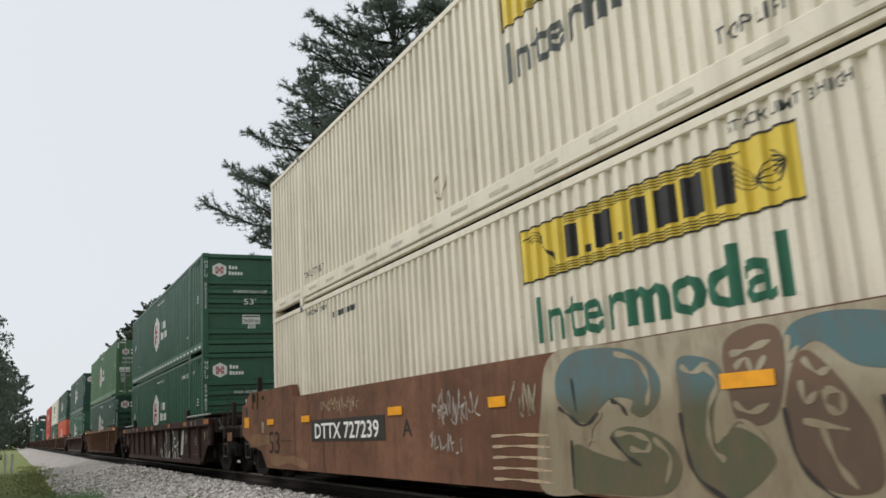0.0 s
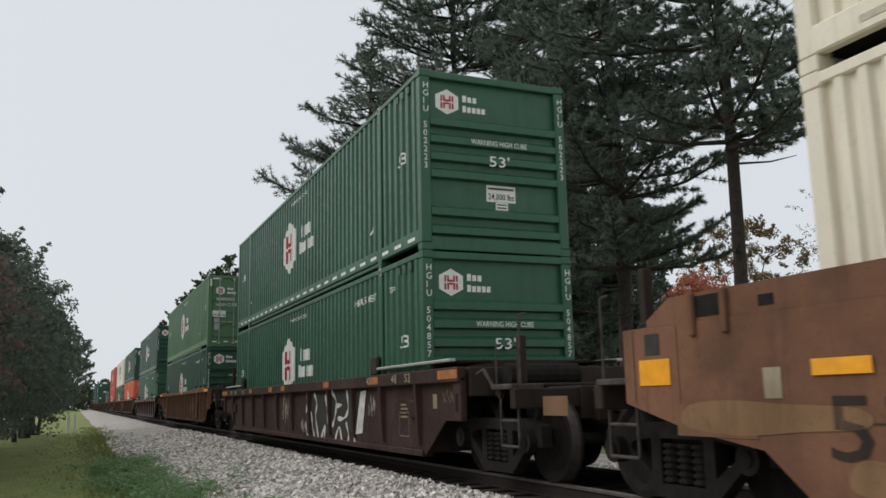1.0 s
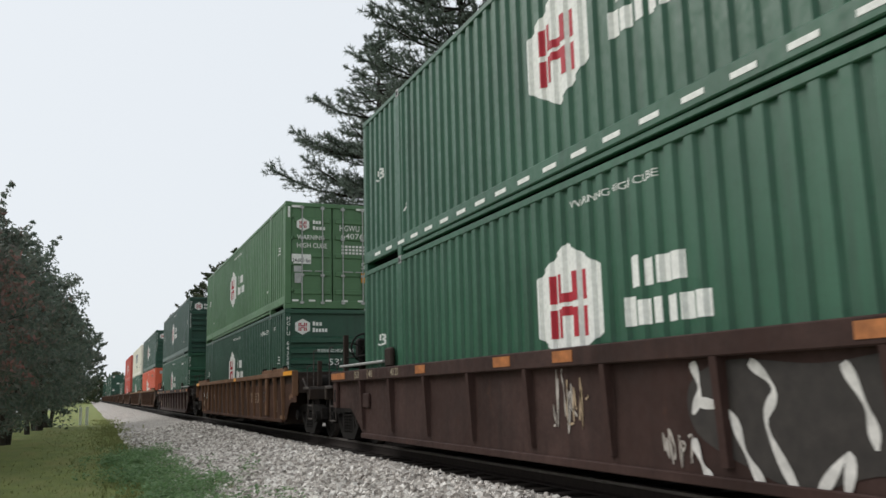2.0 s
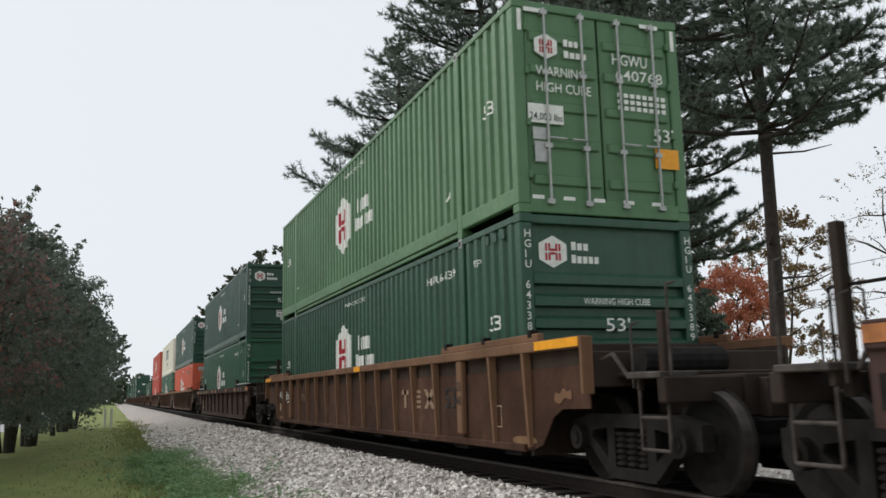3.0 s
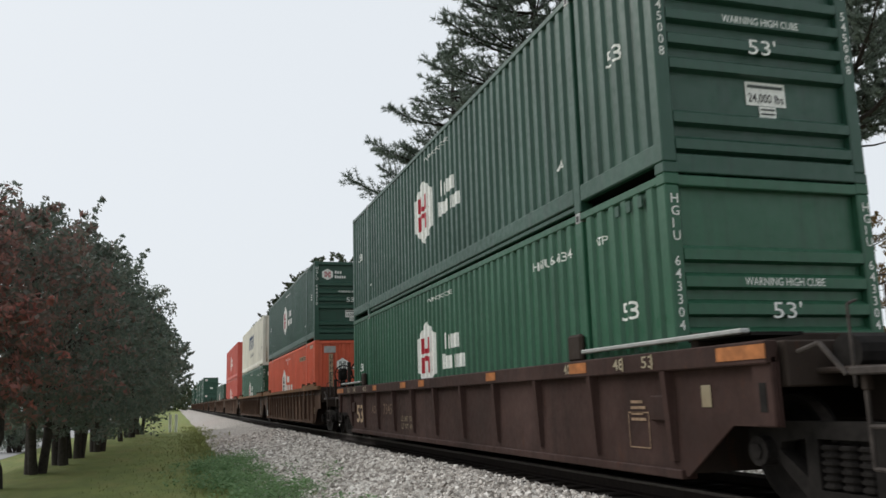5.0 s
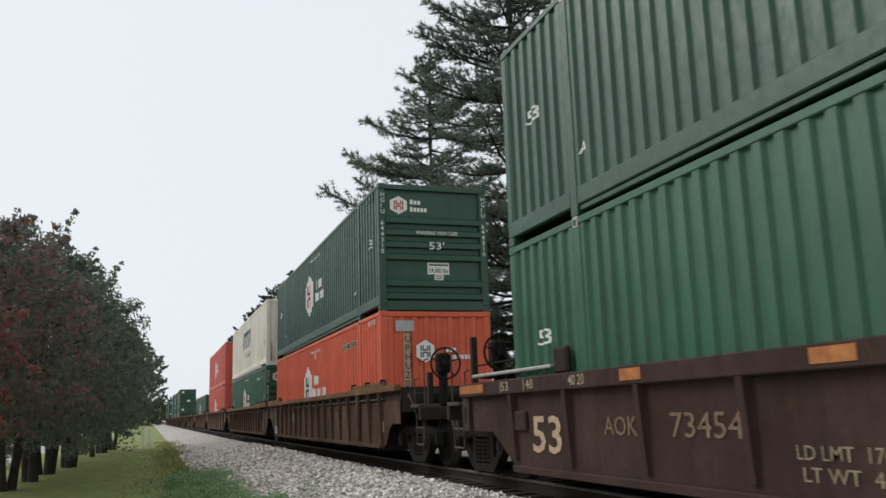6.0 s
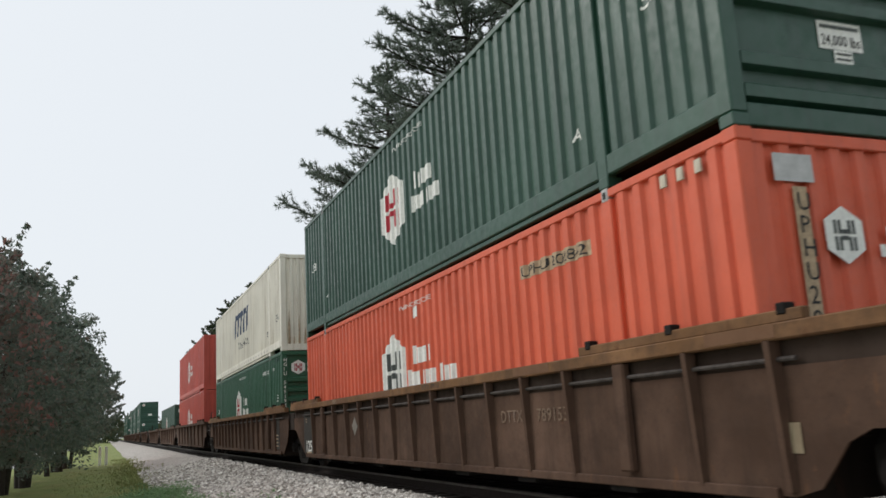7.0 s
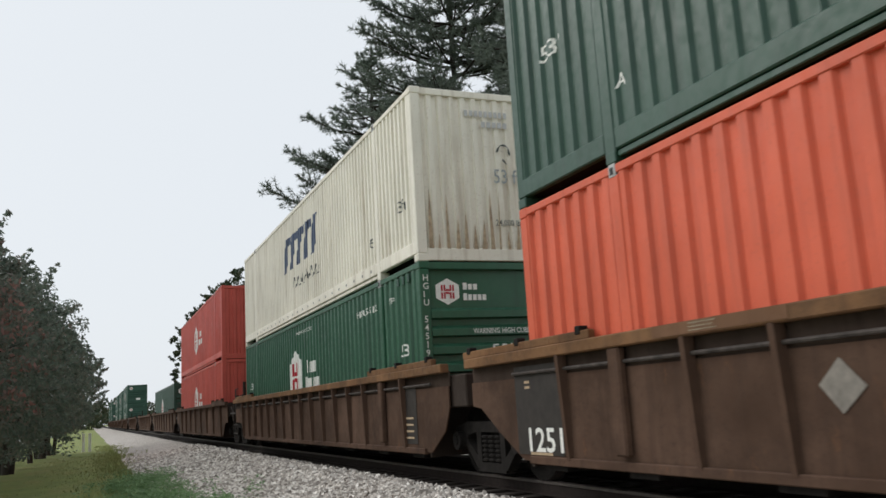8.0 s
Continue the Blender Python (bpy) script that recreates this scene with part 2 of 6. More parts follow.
def emblem(parent, where, w, h, ink, follow, backing=WHITE):
    """A pale hexagon that carries a few upright strokes in a second colour."""
    draw(parent, "emblem", [hexagon(w, h)], backing, where, follow, "pale hexagonal company emblem")
    t, k = w * 0.075, h * 0.27
    deeper = (where[0] - 0.004 if where[0] != "end" else "end", where[1], where[2])
    f2 = follow if follow == "wave" else follow + 0.004
    g = 0.035 * h
    draw(parent, "emblem_stroke", [rect(x, y, t, k - g) for x in (-w * .28, -w * .165, w * .09, w * .205) for y in (g * 0.5, -k)] + [rect(-w * .085, g * 0.5, .17 * w, .075 * h), rect(-w * .085, -g * 0.5 - .075 * h, .17 * w, .075 * h)], ink, deeper, f2)


def bars(parent, rows, mat, where, follow):
    """Writing of a company name as plain upright bars: (u, v, width, height) of each word."""
    polys = []
    for u, v, w, h in rows:
        n = max(2, round(w / (h * 0.8)))
        for k in range(n):
            polys.append(rect(u + k * w / n, v, w / n * 0.76, h * (1.0 if k == 0 else 0.84)))
    return draw(parent, "company_name", polys, mat, where, follow)


def container(label, mat, end="ribs", long=LONG, dashes=None, roofmat=None, pitch=0.28):
    """A stacking box; its origin is the middle of the near end's foot, y runs along it."""
    PITCH[0] = pitch
    c = tagged(new("shipping_container"), label, "container", "containers on the train")
    L = long
    stops = [0.16, POST - 0.09, POST + 0.09, L - POST - 0.09, L - POST + 0.09, L - 0.16] if L > 13 else [0.16, L - 0.16]
    for s in (-1, 1):
        f = s * (HALF - 0.012)
        for a, b in zip(stops[::2], stops[1::2]):
            hang("side_sheet", corrugated(mat, a, b, 0.33, HIGH - 0.09, f), c)
        hang("top_rail", boxmesh(mat, (s * HALF - 0.045, s * HALF + 0.045, 0.1, L - 0.1, HIGH - 0.1, HIGH - 0.012), bevel=0.01), c, "", pose(-s * 0.045, 0, 0))
        lifts = L > 13
        for a, b in ((0.1, POST - 0.09), (POST + 0.09, L - POST - 0.09), (L - POST + 0.09, L - 0.1)) if lifts else ((0.1, L - 0.1),):
            hang("bottom_rail", boxmesh(mat, (s * HALF - 0.05, s * HALF + 0.05, a, b, 0.125, 0.34), bevel=0.014), c, "", pose(-s * 0.05, 0, 0))
            if lifts and POST < a < L / 2:
                hang("bottom_flange", boxmesh(mat, (s * HALF - 0.04, s * HALF + 0.04, a, b, 0.052, 0.118), bevel=0.01), c, "", pose(-s * 0.065, 0, 0))
        for y in (0.0, L - 0.17):
            hang("corner_post", boxmesh(mat, (-0.085, 0.085, 0, 0.17, 0.12, HIGH - 0.12), bevel=0.015), c, "", pose(s * (HALF - 0.085), y, 0))
            for z in (0.0, HIGH - 0.12):
                hang("corner_casting", boxmesh(mat, (-0.09, 0.09, 0, 0.18, 0, 0.12), bevel=0.012), c, "", pose(s * (HALF - 0.088), y - 0.004 if y == 0 else y - 0.006, z))
        if L > 13:
            for y in (POST, L - POST):
                hang("lift_post", boxmesh(mat, (-0.06, 0.06, -0.09, 0.09, 0.1, HIGH - 0.12), bevel=0.012), c, "", pose(s * (HALF - 0.058), y, 0))
                hang("lift_casting", boxmesh(mat, (-0.09, 0.09, -0.085, 0.085, 0, 0.12), bevel=0.01), c, "", pose(s * (HALF - 0.085), y, 0))
                top = hang("lift_casting", boxmesh(GALV, (-0.09, 0.09, -0.06, 0.06, 0, 0.14), bevel=0.01), c, "bare metal lifting socket", pose(s * (HALF - 0.082), y, HIGH - 0.14))
                hang("socket", boxmesh(BLACK, (-0.004, 0.004, -0.025, 0.025, 0.03, 0.1)), top, "dark slot", pose(s * 0.092, 0, 0))
    hang("roof", boxmesh(roofmat or mat, (-HALF + 0.03, HALF - 0.03, 0.05, L - 0.05, HIGH - 0.07, HIGH - 0.03)), c)
    hang("floor", boxmesh(GRIME, (-HALF + 0.06, HALF - 0.06, 0.13, L - 0.13, 0.14, 0.26)), c, "dark underside")
    far = pose(0, L, 0, 0, 0, 180)
    for place, kind in ((None, end), (far, "ribs" if end == "ribs" else "vert" if end == "vert" else "ribs")):
        hang("header", boxmesh(mat, (-HALF + 0.16, HALF - 0.16, 0.0, 0.1, HIGH - 0.13, HIGH - 0.015), bevel=0.01), c, "", place)
        hang("foot_beam", boxmesh(mat, (-HALF + 0.16, HALF - 0.16, -0.003, 0.1, 0.01, 0.21), bevel=0.01), c, "", place)
        if kind == "ribs":
            hang("end_sheet", boxmesh(mat, (-HALF + 0.15, HALF - 0.15, 0.09, 0.115, 0.15, HIGH - 0.12)), c, "", place)
            for z in (0.33, 0.62, 1.22, 1.50, 1.78, 2.06):
                hang("end_rib", cached(("rib", mat.name), lambda: rib_mesh(mat)), c, "", (place or pose(0, 0, 0)) @ pose(0, 0, z))
        elif kind == "vert":
            hang("end_sheet", cached(("vert", PITCH[0], mat.name), lambda: vert_mesh(mat)), c, "", place)
        else:
            doors(c, mat)
    if dashes:
        y = 0.3
        while y < L - 0.5:
            hang("reflector", boxmesh(dashes, (-0.003, 0.003, 0, 0.3, 0, 0.055)), c, "", pose(-HALF - 0.002, y, 0.19))
            y += 0.62
    return c


def rib_mesh(mat):
    bm = bmesh.new()
    sec = [(0.092, -0.085), (0.0, -0.06), (0.0, 0.045), (0.092, 0.10)]
    w = HALF - 0.17
    a = [bm.verts.new((-w, y, z)) for y, z in sec]
    b = [bm.verts.new((w, y, z)) for y, z in sec]
    for k in range(3):
        bm.faces.new((a[k], a[k + 1], b[k + 1], b[k]))
    bm.faces.new(a[::-1])
    bm.faces.new(b)
    bmesh.ops.recalc_face_normals(bm, faces=bm.faces)
    me = bpy.data.meshes.new("mesh")
    bm.to_mesh(me)
    bm.free()
    me.materials.append(mat)
    return me


def vert_mesh(mat):
    v, f = [], []
    w = HALF - 0.16
    for x in knots(-w, w):
        for z in (0.1, HIGH - 0.1):
            v.append((x, 0.02 + wave(x), z))
    for k in range(len(v) // 2 - 1):
        f.append((2 * k, 2 * k + 2, 2 * k + 3, 2 * k + 1))
    return mesh_of(v, f, mat)


def doors(c, mat):
    for s in (-1, 1):
        leaf = hang("door", boxmesh(mat, (-0.55, 0.55, 0.03, 0.08, 0.16, HIGH - 0.13), bevel=0.01), c, "door leaf with locking bars", pose(s * 0.565, 0, 0))
        for z in (0.45, 0.95, 1.45, 1.95, 2.4):
            hang("panel_rib", boxmesh(mat, (-0.5, 0.5, 0.0, 0.035, -0.07, 0.07), bevel=0.02), leaf, "", pose(0, 0, z))
        for x in (-0.28, 0.28):
            bm = rods((((x, -0.035, 0.12), (x, -0.035, HIGH - 0.1)), 0.017))
            for z in (0.16, 0.9, 1.9, HIGH - 0.16):
                box(bm, x - 0.05, x + 0.05, -0.045, 0.03, z - 0.03, z + 0.03)
            part("locking_bar", bm, GALV, leaf, "galvanised locking bar")
        bm = rods((((-0.28, -0.06, 1.0), (-0.02, -0.06, 1.0)), 0.015), (((0.28, -0.06, 1.0), (0.06, -0.06, 1.0)), 0.015))
        part("door_handle", bm, GALV, leaf)
        for z in (0.5, 1.2, 1.9, 2.5):
            hang("hinge", boxmesh(mat, (-0.03, 0.03, -0.03, 0.03, -0.05, 0.05), bevel=0.01), leaf, "", pose(s * 0.545, 0.0, z))


def hub_side(c, ink, number="", name_mat=WHITE, inc=False, fifty=1.47):
    """What the boxes carry on the side towards the lawn."""
    f = -HALF + 0.012
    emblem(c, (f, 9.2 if inc else 8.9, 1.55), 1.30, 1.33, ink, "wave")
    if inc:
        bars(c, [(0.3, 0.36, 0.85, 0.30), (0, 0, 1.28, 0.28), (1.45, 0.0, 0.7, 0.28)], name_mat, (f, 8.43, 1.24), "wave")
    else:
        bars(c, [(0.1, 0.36, 0.85, 0.30), (0, 0, 1.25, 0.28)], name_mat, (f, 7.85, 1.22), "wave")
    write(c, "WARNING HIGH CUBE", name_mat, (f, 8.75, 2.56), 0.075, 1.5)
    if not inc:
        write(c, "53'", name_mat, (f, 1.1, fifty), 0.20, 0.42)
        write(c, "53'", name_mat, (f, 15.4, fifty), 0.20, 0.42)
    if number:
        write(c, number, name_mat, (f, 3.45, 2.38), 0.12, 1.22)
        write(c, "VTP", name_mat, (f, 1.62, 2.40), 0.10, 0.28)


def hub_end(c, ink, number, sign=True, logo=True, name_mat=WHITE):
    if logo:
        emblem(c, ("end", -0.80, 2.42), 0.40, 0.42, ink, -0.08)
        bars(c, [(0, 0.03, 0.27, 0.11), (0, -0.14, 0.42, 0.11)], name_mat, ("end", -0.53, 2.42), -0.08)
    write(c, "WARNING HIGH CUBE", WHITE, ("end", -0.43, 1.74), 0.085, 1.0, 0.004)
    write(c, "53'", WHITE, ("end", -0.12, 1.40), 0.17, 0.36, 0.004)
    write(c, number, WHITE, ("end", -1.25, 2.58), 0.10, None, 0.007, column=True)
    write(c, number, WHITE, ("end", 1.17, 2.58), 0.10, None, 0.007, column=True)
    if sign:
        board = draw(c, "weight_sign", [rect(0, 0, 0.52, 0.27), rect(0.16, -0.13, 0.22, 0.125)], WHITE, ("end", -0.15, 0.84), -0.08, "white weight notice")
        write(board, "24,000 lbs", BLACK, ("end", -0.12, 0.88), 0.10, 0.46, -0.075)
        draw(board, "small_print", [rect(0.03, 0.20, 0.46, 0.035), rect(0.18, -0.05, 0.18, 0.02), rect(0.18, -0.1, 0.18, 0.02)], LOGO_GREY, ("end", -0.15, 0.84), -0.075)


# ---- railway cars: origin on the rail's top under the box's near end ----
def side_polygon(top, smooth, low=0.31):
    if smooth:
        return [(-2.15, top), (-2.15, 0.92), (-1.3, 0.70), (-0.5, 0.58), (-0.1, 0.27), (16.25, 0.27), (16.65, 0.58), (17.45, 0.70), (18.3, 0.92), (18.3, top)]
    return [(-1.55, top), (-1.55, 0.80), (-0.95, 0.79), (-0.74, 0.70), (-0.60, 0.54), (-0.45, low + 0.07), (-0.2, low), (16.2, low), (16.5, low + 0.05), (16.72, 0.50), (16.86, 0.66), (17.06, 0.77), (17.4, 0.80), (18.15, 0.80), (18.15, top)]


def truck_at(car, y, axle=0.915):
    t = hang("truck", boxmesh(GRIME, (-0.95, 0.95, -0.22, 0.22, 0.36, 0.66), bevel=0.03), car, "grimy cast-steel bogie", pose(0, y, 0))
    for s in (-1, 1):
        def frame_mesh():
            bm = bmesh.new()
            x0, x1 = -0.07, 0.07
            slab(bm, [(-1.15, 0.42), (-1.15, 0.66), (-0.75, 0.74), (0.75, 0.74), (1.15, 0.66), (1.15, 0.42), (0.78, 0.42), (0.72, 0.56), (0.45, 0.60), (-0.45, 0.60), (-0.72, 0.56), (-0.78, 0.42)], x0, x1)
            slab(bm, [(-0.9, 0.5), (-0.75, 0.5), (-0.3, 0.2), (-0.35, 0.1), (-0.45, 0.12)], x0, x1)
            slab(bm, [(0.9, 0.5), (0.75, 0.5), (0.3, 0.2), (0.35, 0.1), (0.45, 0.12)], x0, x1)
            slab(bm, [(-0.42, 0.08), (0.42, 0.08), (0.42, 0.2), (-0.42, 0.2)], x0, x1)
            for yy in (-0.36, 0.36):
                box(bm, x0, x1, yy - 0.07, yy + 0.07, 0.18, 0.62)
            bmesh.ops.recalc_face_normals(bm, faces=bm.faces)
            me = bpy.data.meshes.new("mesh")
            bm.to_mesh(me)
            bm.free()
            me.materials.append(GRIME)
            return me
        hang("side_frame", cached("side_frame", frame_mesh), t, "", pose(s * 1.0, 0, 0))

        for yy in (-0.2, 0.0, 0.2):
            hang("spring", cached("spring", spring_mesh), t, "", pose(s * 1.0, yy, 0))
        for e in (-1, 1):
            hang("bearing_cap", cached("cap", lambda: cap_mesh()), t, "", pose(s * 1.1, e * axle, 0.483))
    for e in (-1, 1):
        w = hang("wheelset", cached("axle", axle_mesh), car, "steel axle with a wheel at each end", pose(0, y + e * axle, 0.483))
        for s in (-1, 1):
            hang("wheel", cached("wheel", wheel_mesh), w, "", pose(s * 0.75, 0, 0, 0, 0, 0 if s < 0 else 180))
        WHEELS.append((w, car, y + e * axle))
    return t


def from_bm(bm, mat, smooth=False):
    bmesh.ops.recalc_face_normals(bm, faces=bm.faces)
    me = bpy.data.meshes.new("mesh")
    bm.to_mesh(me)
    bm.free()
    me.materials.append(mat)
    return me


def spring_mesh():
    prof = []
    for k in range(6):
        prof += [(0.068, 0.21 + 0.06 * k), (0.092, 0.225 + 0.06 * k), (0.092, 0.245 + 0.06 * k), (0.068, 0.26 + 0.06 * k)]
    n, m = 10, len(prof)
    v = [(r * math.cos(2 * math.pi * k / n), r * math.sin(2 * math.pi * k / n), z) for k in range(n) for r, z in prof]
    f = [(k * m + i, ((k + 1) % n) * m + i, ((k + 1) % n) * m + i + 1, k * m + i + 1) for k in range(n) for i in range(m - 1)]
    return mesh_of(v, f, GRIME)


def cap_mesh():
    bm = bmesh.new()
    disc(bm, -0.07, 0.07, 0, 0, 0.13, 16)
    disc(bm, -0.09, 0.09, 0, 0, 0.07, 6)
    return from_bm(bm, GRIME)


def axle_mesh():
    bm = bmesh.new()
    disc(bm, -1.05, 1.05, 0, 0, 0.08, 16)
    return from_bm(bm, GRIME)


def wheel_mesh():
    """Turned wheel: tread, flange, plate with a dished web; the outer face looks to -x."""
    prof = [(-0.09, 0.08), (-0.09, 0.15), (-0.045, 0.20), (-0.03, 0.36), (-0.065, 0.42), (-0.065, 0.478), (0.05, 0.486), (0.06, 0.51), (0.075, 0.505), (0.08, 0.42), (0.02, 0.38), (0.0, 0.2), (0.06, 0.15), (0.06, 0.08)]
    n = 36
    v, f = [], []
    for k in range(n):
        a = 2 * math.pi * k / n
        v += [(x, r * math.cos(a), r * math.sin(a)) for x, r in prof]
    m = len(prof)
    for k in range(n):
        for i in range(m - 1):
            a, b = k * m + i, ((k + 1) % n) * m + i
            f.append((a, a + 1, b + 1, b))
    me = mesh_of(v, f, GRIME)
    me.materials.append(BAR)
    for p in me.polygons:
        p.material_index = 1 if p.index % (m - 1) == 5 else 0
    return me


def car_end(car, s, y0, mat, brake=False, plain_end=False):
    """Platform, draft gear, steps, grab irons and hoses beyond one end of the well. s: -1 near end, 1 far end."""
    def Y(a):
        return y0 + s * a

    def span(a, b):
        return (min(Y(a), Y(b)), max(Y(a), Y(b)))
    for name, row in (("end_platform", (-1.28, 1.28, *span(0.35, 1.55), 1.02, 1.40)), ("end_wall", (-1.31, 1.31, *span(0.25, 0.37), 0.7, 1.55)),
                      ("draft_sill", (-0.45, 0.45, *span(1.5, 2.9), 0.72, 1.12)), ("tread_plate", (-1.0, 1.0, *span(1.5, 2.1), 1.12, 1.17)),
                      ("end_beam", (-1.32, 1.32, *span(2.72, 2.86), 0.86, 1.10)), ("striker", (-0.3, 0.3, *span(2.86, 3.02), 0.7, 1.08))):
        part(name, boxes(row, bevel=0.015), END, car)
    bm = boxes((-0.09, 0.09, *span(3.0, 3.35), 0.78, 0.96), (-0.2, 0.16, *span(3.3, 3.5), 0.72, 1.02), bevel=0.03)
    part("coupler", bm, GRIME, car, "grimy knuckle coupler")
    for x in (-1.22, 1.22):
        bm = rods((((x, Y(2.75), 1.05), (x, Y(2.75), 0.42), (x, Y(2.3), 0.42), (x, Y(2.3), 1.05)), 0.018),
                  (((x, Y(2.75), 0.72), (x, Y(2.3), 0.72)), 0.018))
        part("step", bm, BAR, car, "bent-bar sill step")
        part("grab_iron", rods((((x, Y(2.82), 1.05), (x, Y(2.82), 1.95), (x * 0.93, Y(2.82), 1.98)), 0.014)), BAR, car)
        part("step_bracket", boxes((x - 0.03, x + 0.03, *span(2.28, 2.34), 0.98, 1.12), bevel=0.008), END, car)
        part("grab_iron", rods((((x, Y(2.2), 1.0), (x, Y(2.2), 1.62), (x * 0.93, Y(2.2), 1.65)), 0.012)), BAR, car)
    part("side_step_plate", boxes((-1.33, -0.9, *span(2.25, 2.8), 1.09, 1.15), bevel=0.01), BAR, car, "worn metal tread plate")
    part("ladder_post", boxes((-1.02, -0.92, *span(2.35, 2.45), 0.9, 2.2 if s > 0 else 1.75), bevel=0.01), END, car)
    bm = rods((((0.4, Y(3.0), 0.85), (0.45, Y(3.25), 0.6), (0.42, Y(3.45), 0.5)), 0.03))
    part("air_hose", bm, RUBBER, car, "black rubber brake hose")
    bm = rods((((-1.2, Y(1.6), 1.3), (-1.25, Y(1.9), 1.35), (-1.2, Y(2.1), 1.1)), 0.022))
    part("brake_pipe", bm, BAR, car)
    part("tank", rods((((-0.85, Y(1.75), 1.28), (0.2, Y(1.75), 1.28)), 0.16), n=14), GRIME, car, "air reservoir")
    if brake:
        yb = Y(1.75 if s > 0 else 2.7)
        n, m, r = 24, 6, 0.29
        v = [(-0.75 + (r + 0.02 * math.cos(b)) * math.cos(a), yb + 0.02 * math.sin(b), 1.90 + (r + 0.02 * math.cos(b)) * math.sin(a))
             for a in [2 * math.pi * k / n for k in range(n)] for b in [2 * math.pi * j / m for j in range(m)]]
        f = [(k * m + j, k * m + (j + 1) % m, (k + 1) % n * m + (j + 1) % m, (k + 1) % n * m + j) for k in range(n) for j in range(m)]
        wheel = hang("brake_wheel", mesh_of(v, f, GRIME, True), car, "spoked hand-brake wheel")
        for k in range(5):
            a = 2 * math.pi * k / 5 + 0.3
            part("spoke", rods((((-0.75, yb, 1.90), (-0.75 + r * math.cos(a), yb, 1.90 + r * math.sin(a))), 0.013), n=6), GRIME, wheel)
        part("hub", rods((((-0.75, yb - 0.05, 1.90), (-0.75, yb + 0.05, 1.90)), 0.05), n=10), GRIME, wheel)
        part("brake_housing", boxes((-0.88, -0.62, *span(*((1.80, 2.02) if s > 0 else (2.42, 2.66))), 1.72, 2.1), (-0.83, -0.67, *span(*((1.84, 1.98) if s > 0 else (2.45, 2.6))), 1.1, 1.75), bevel=0.04), GRIME, car)


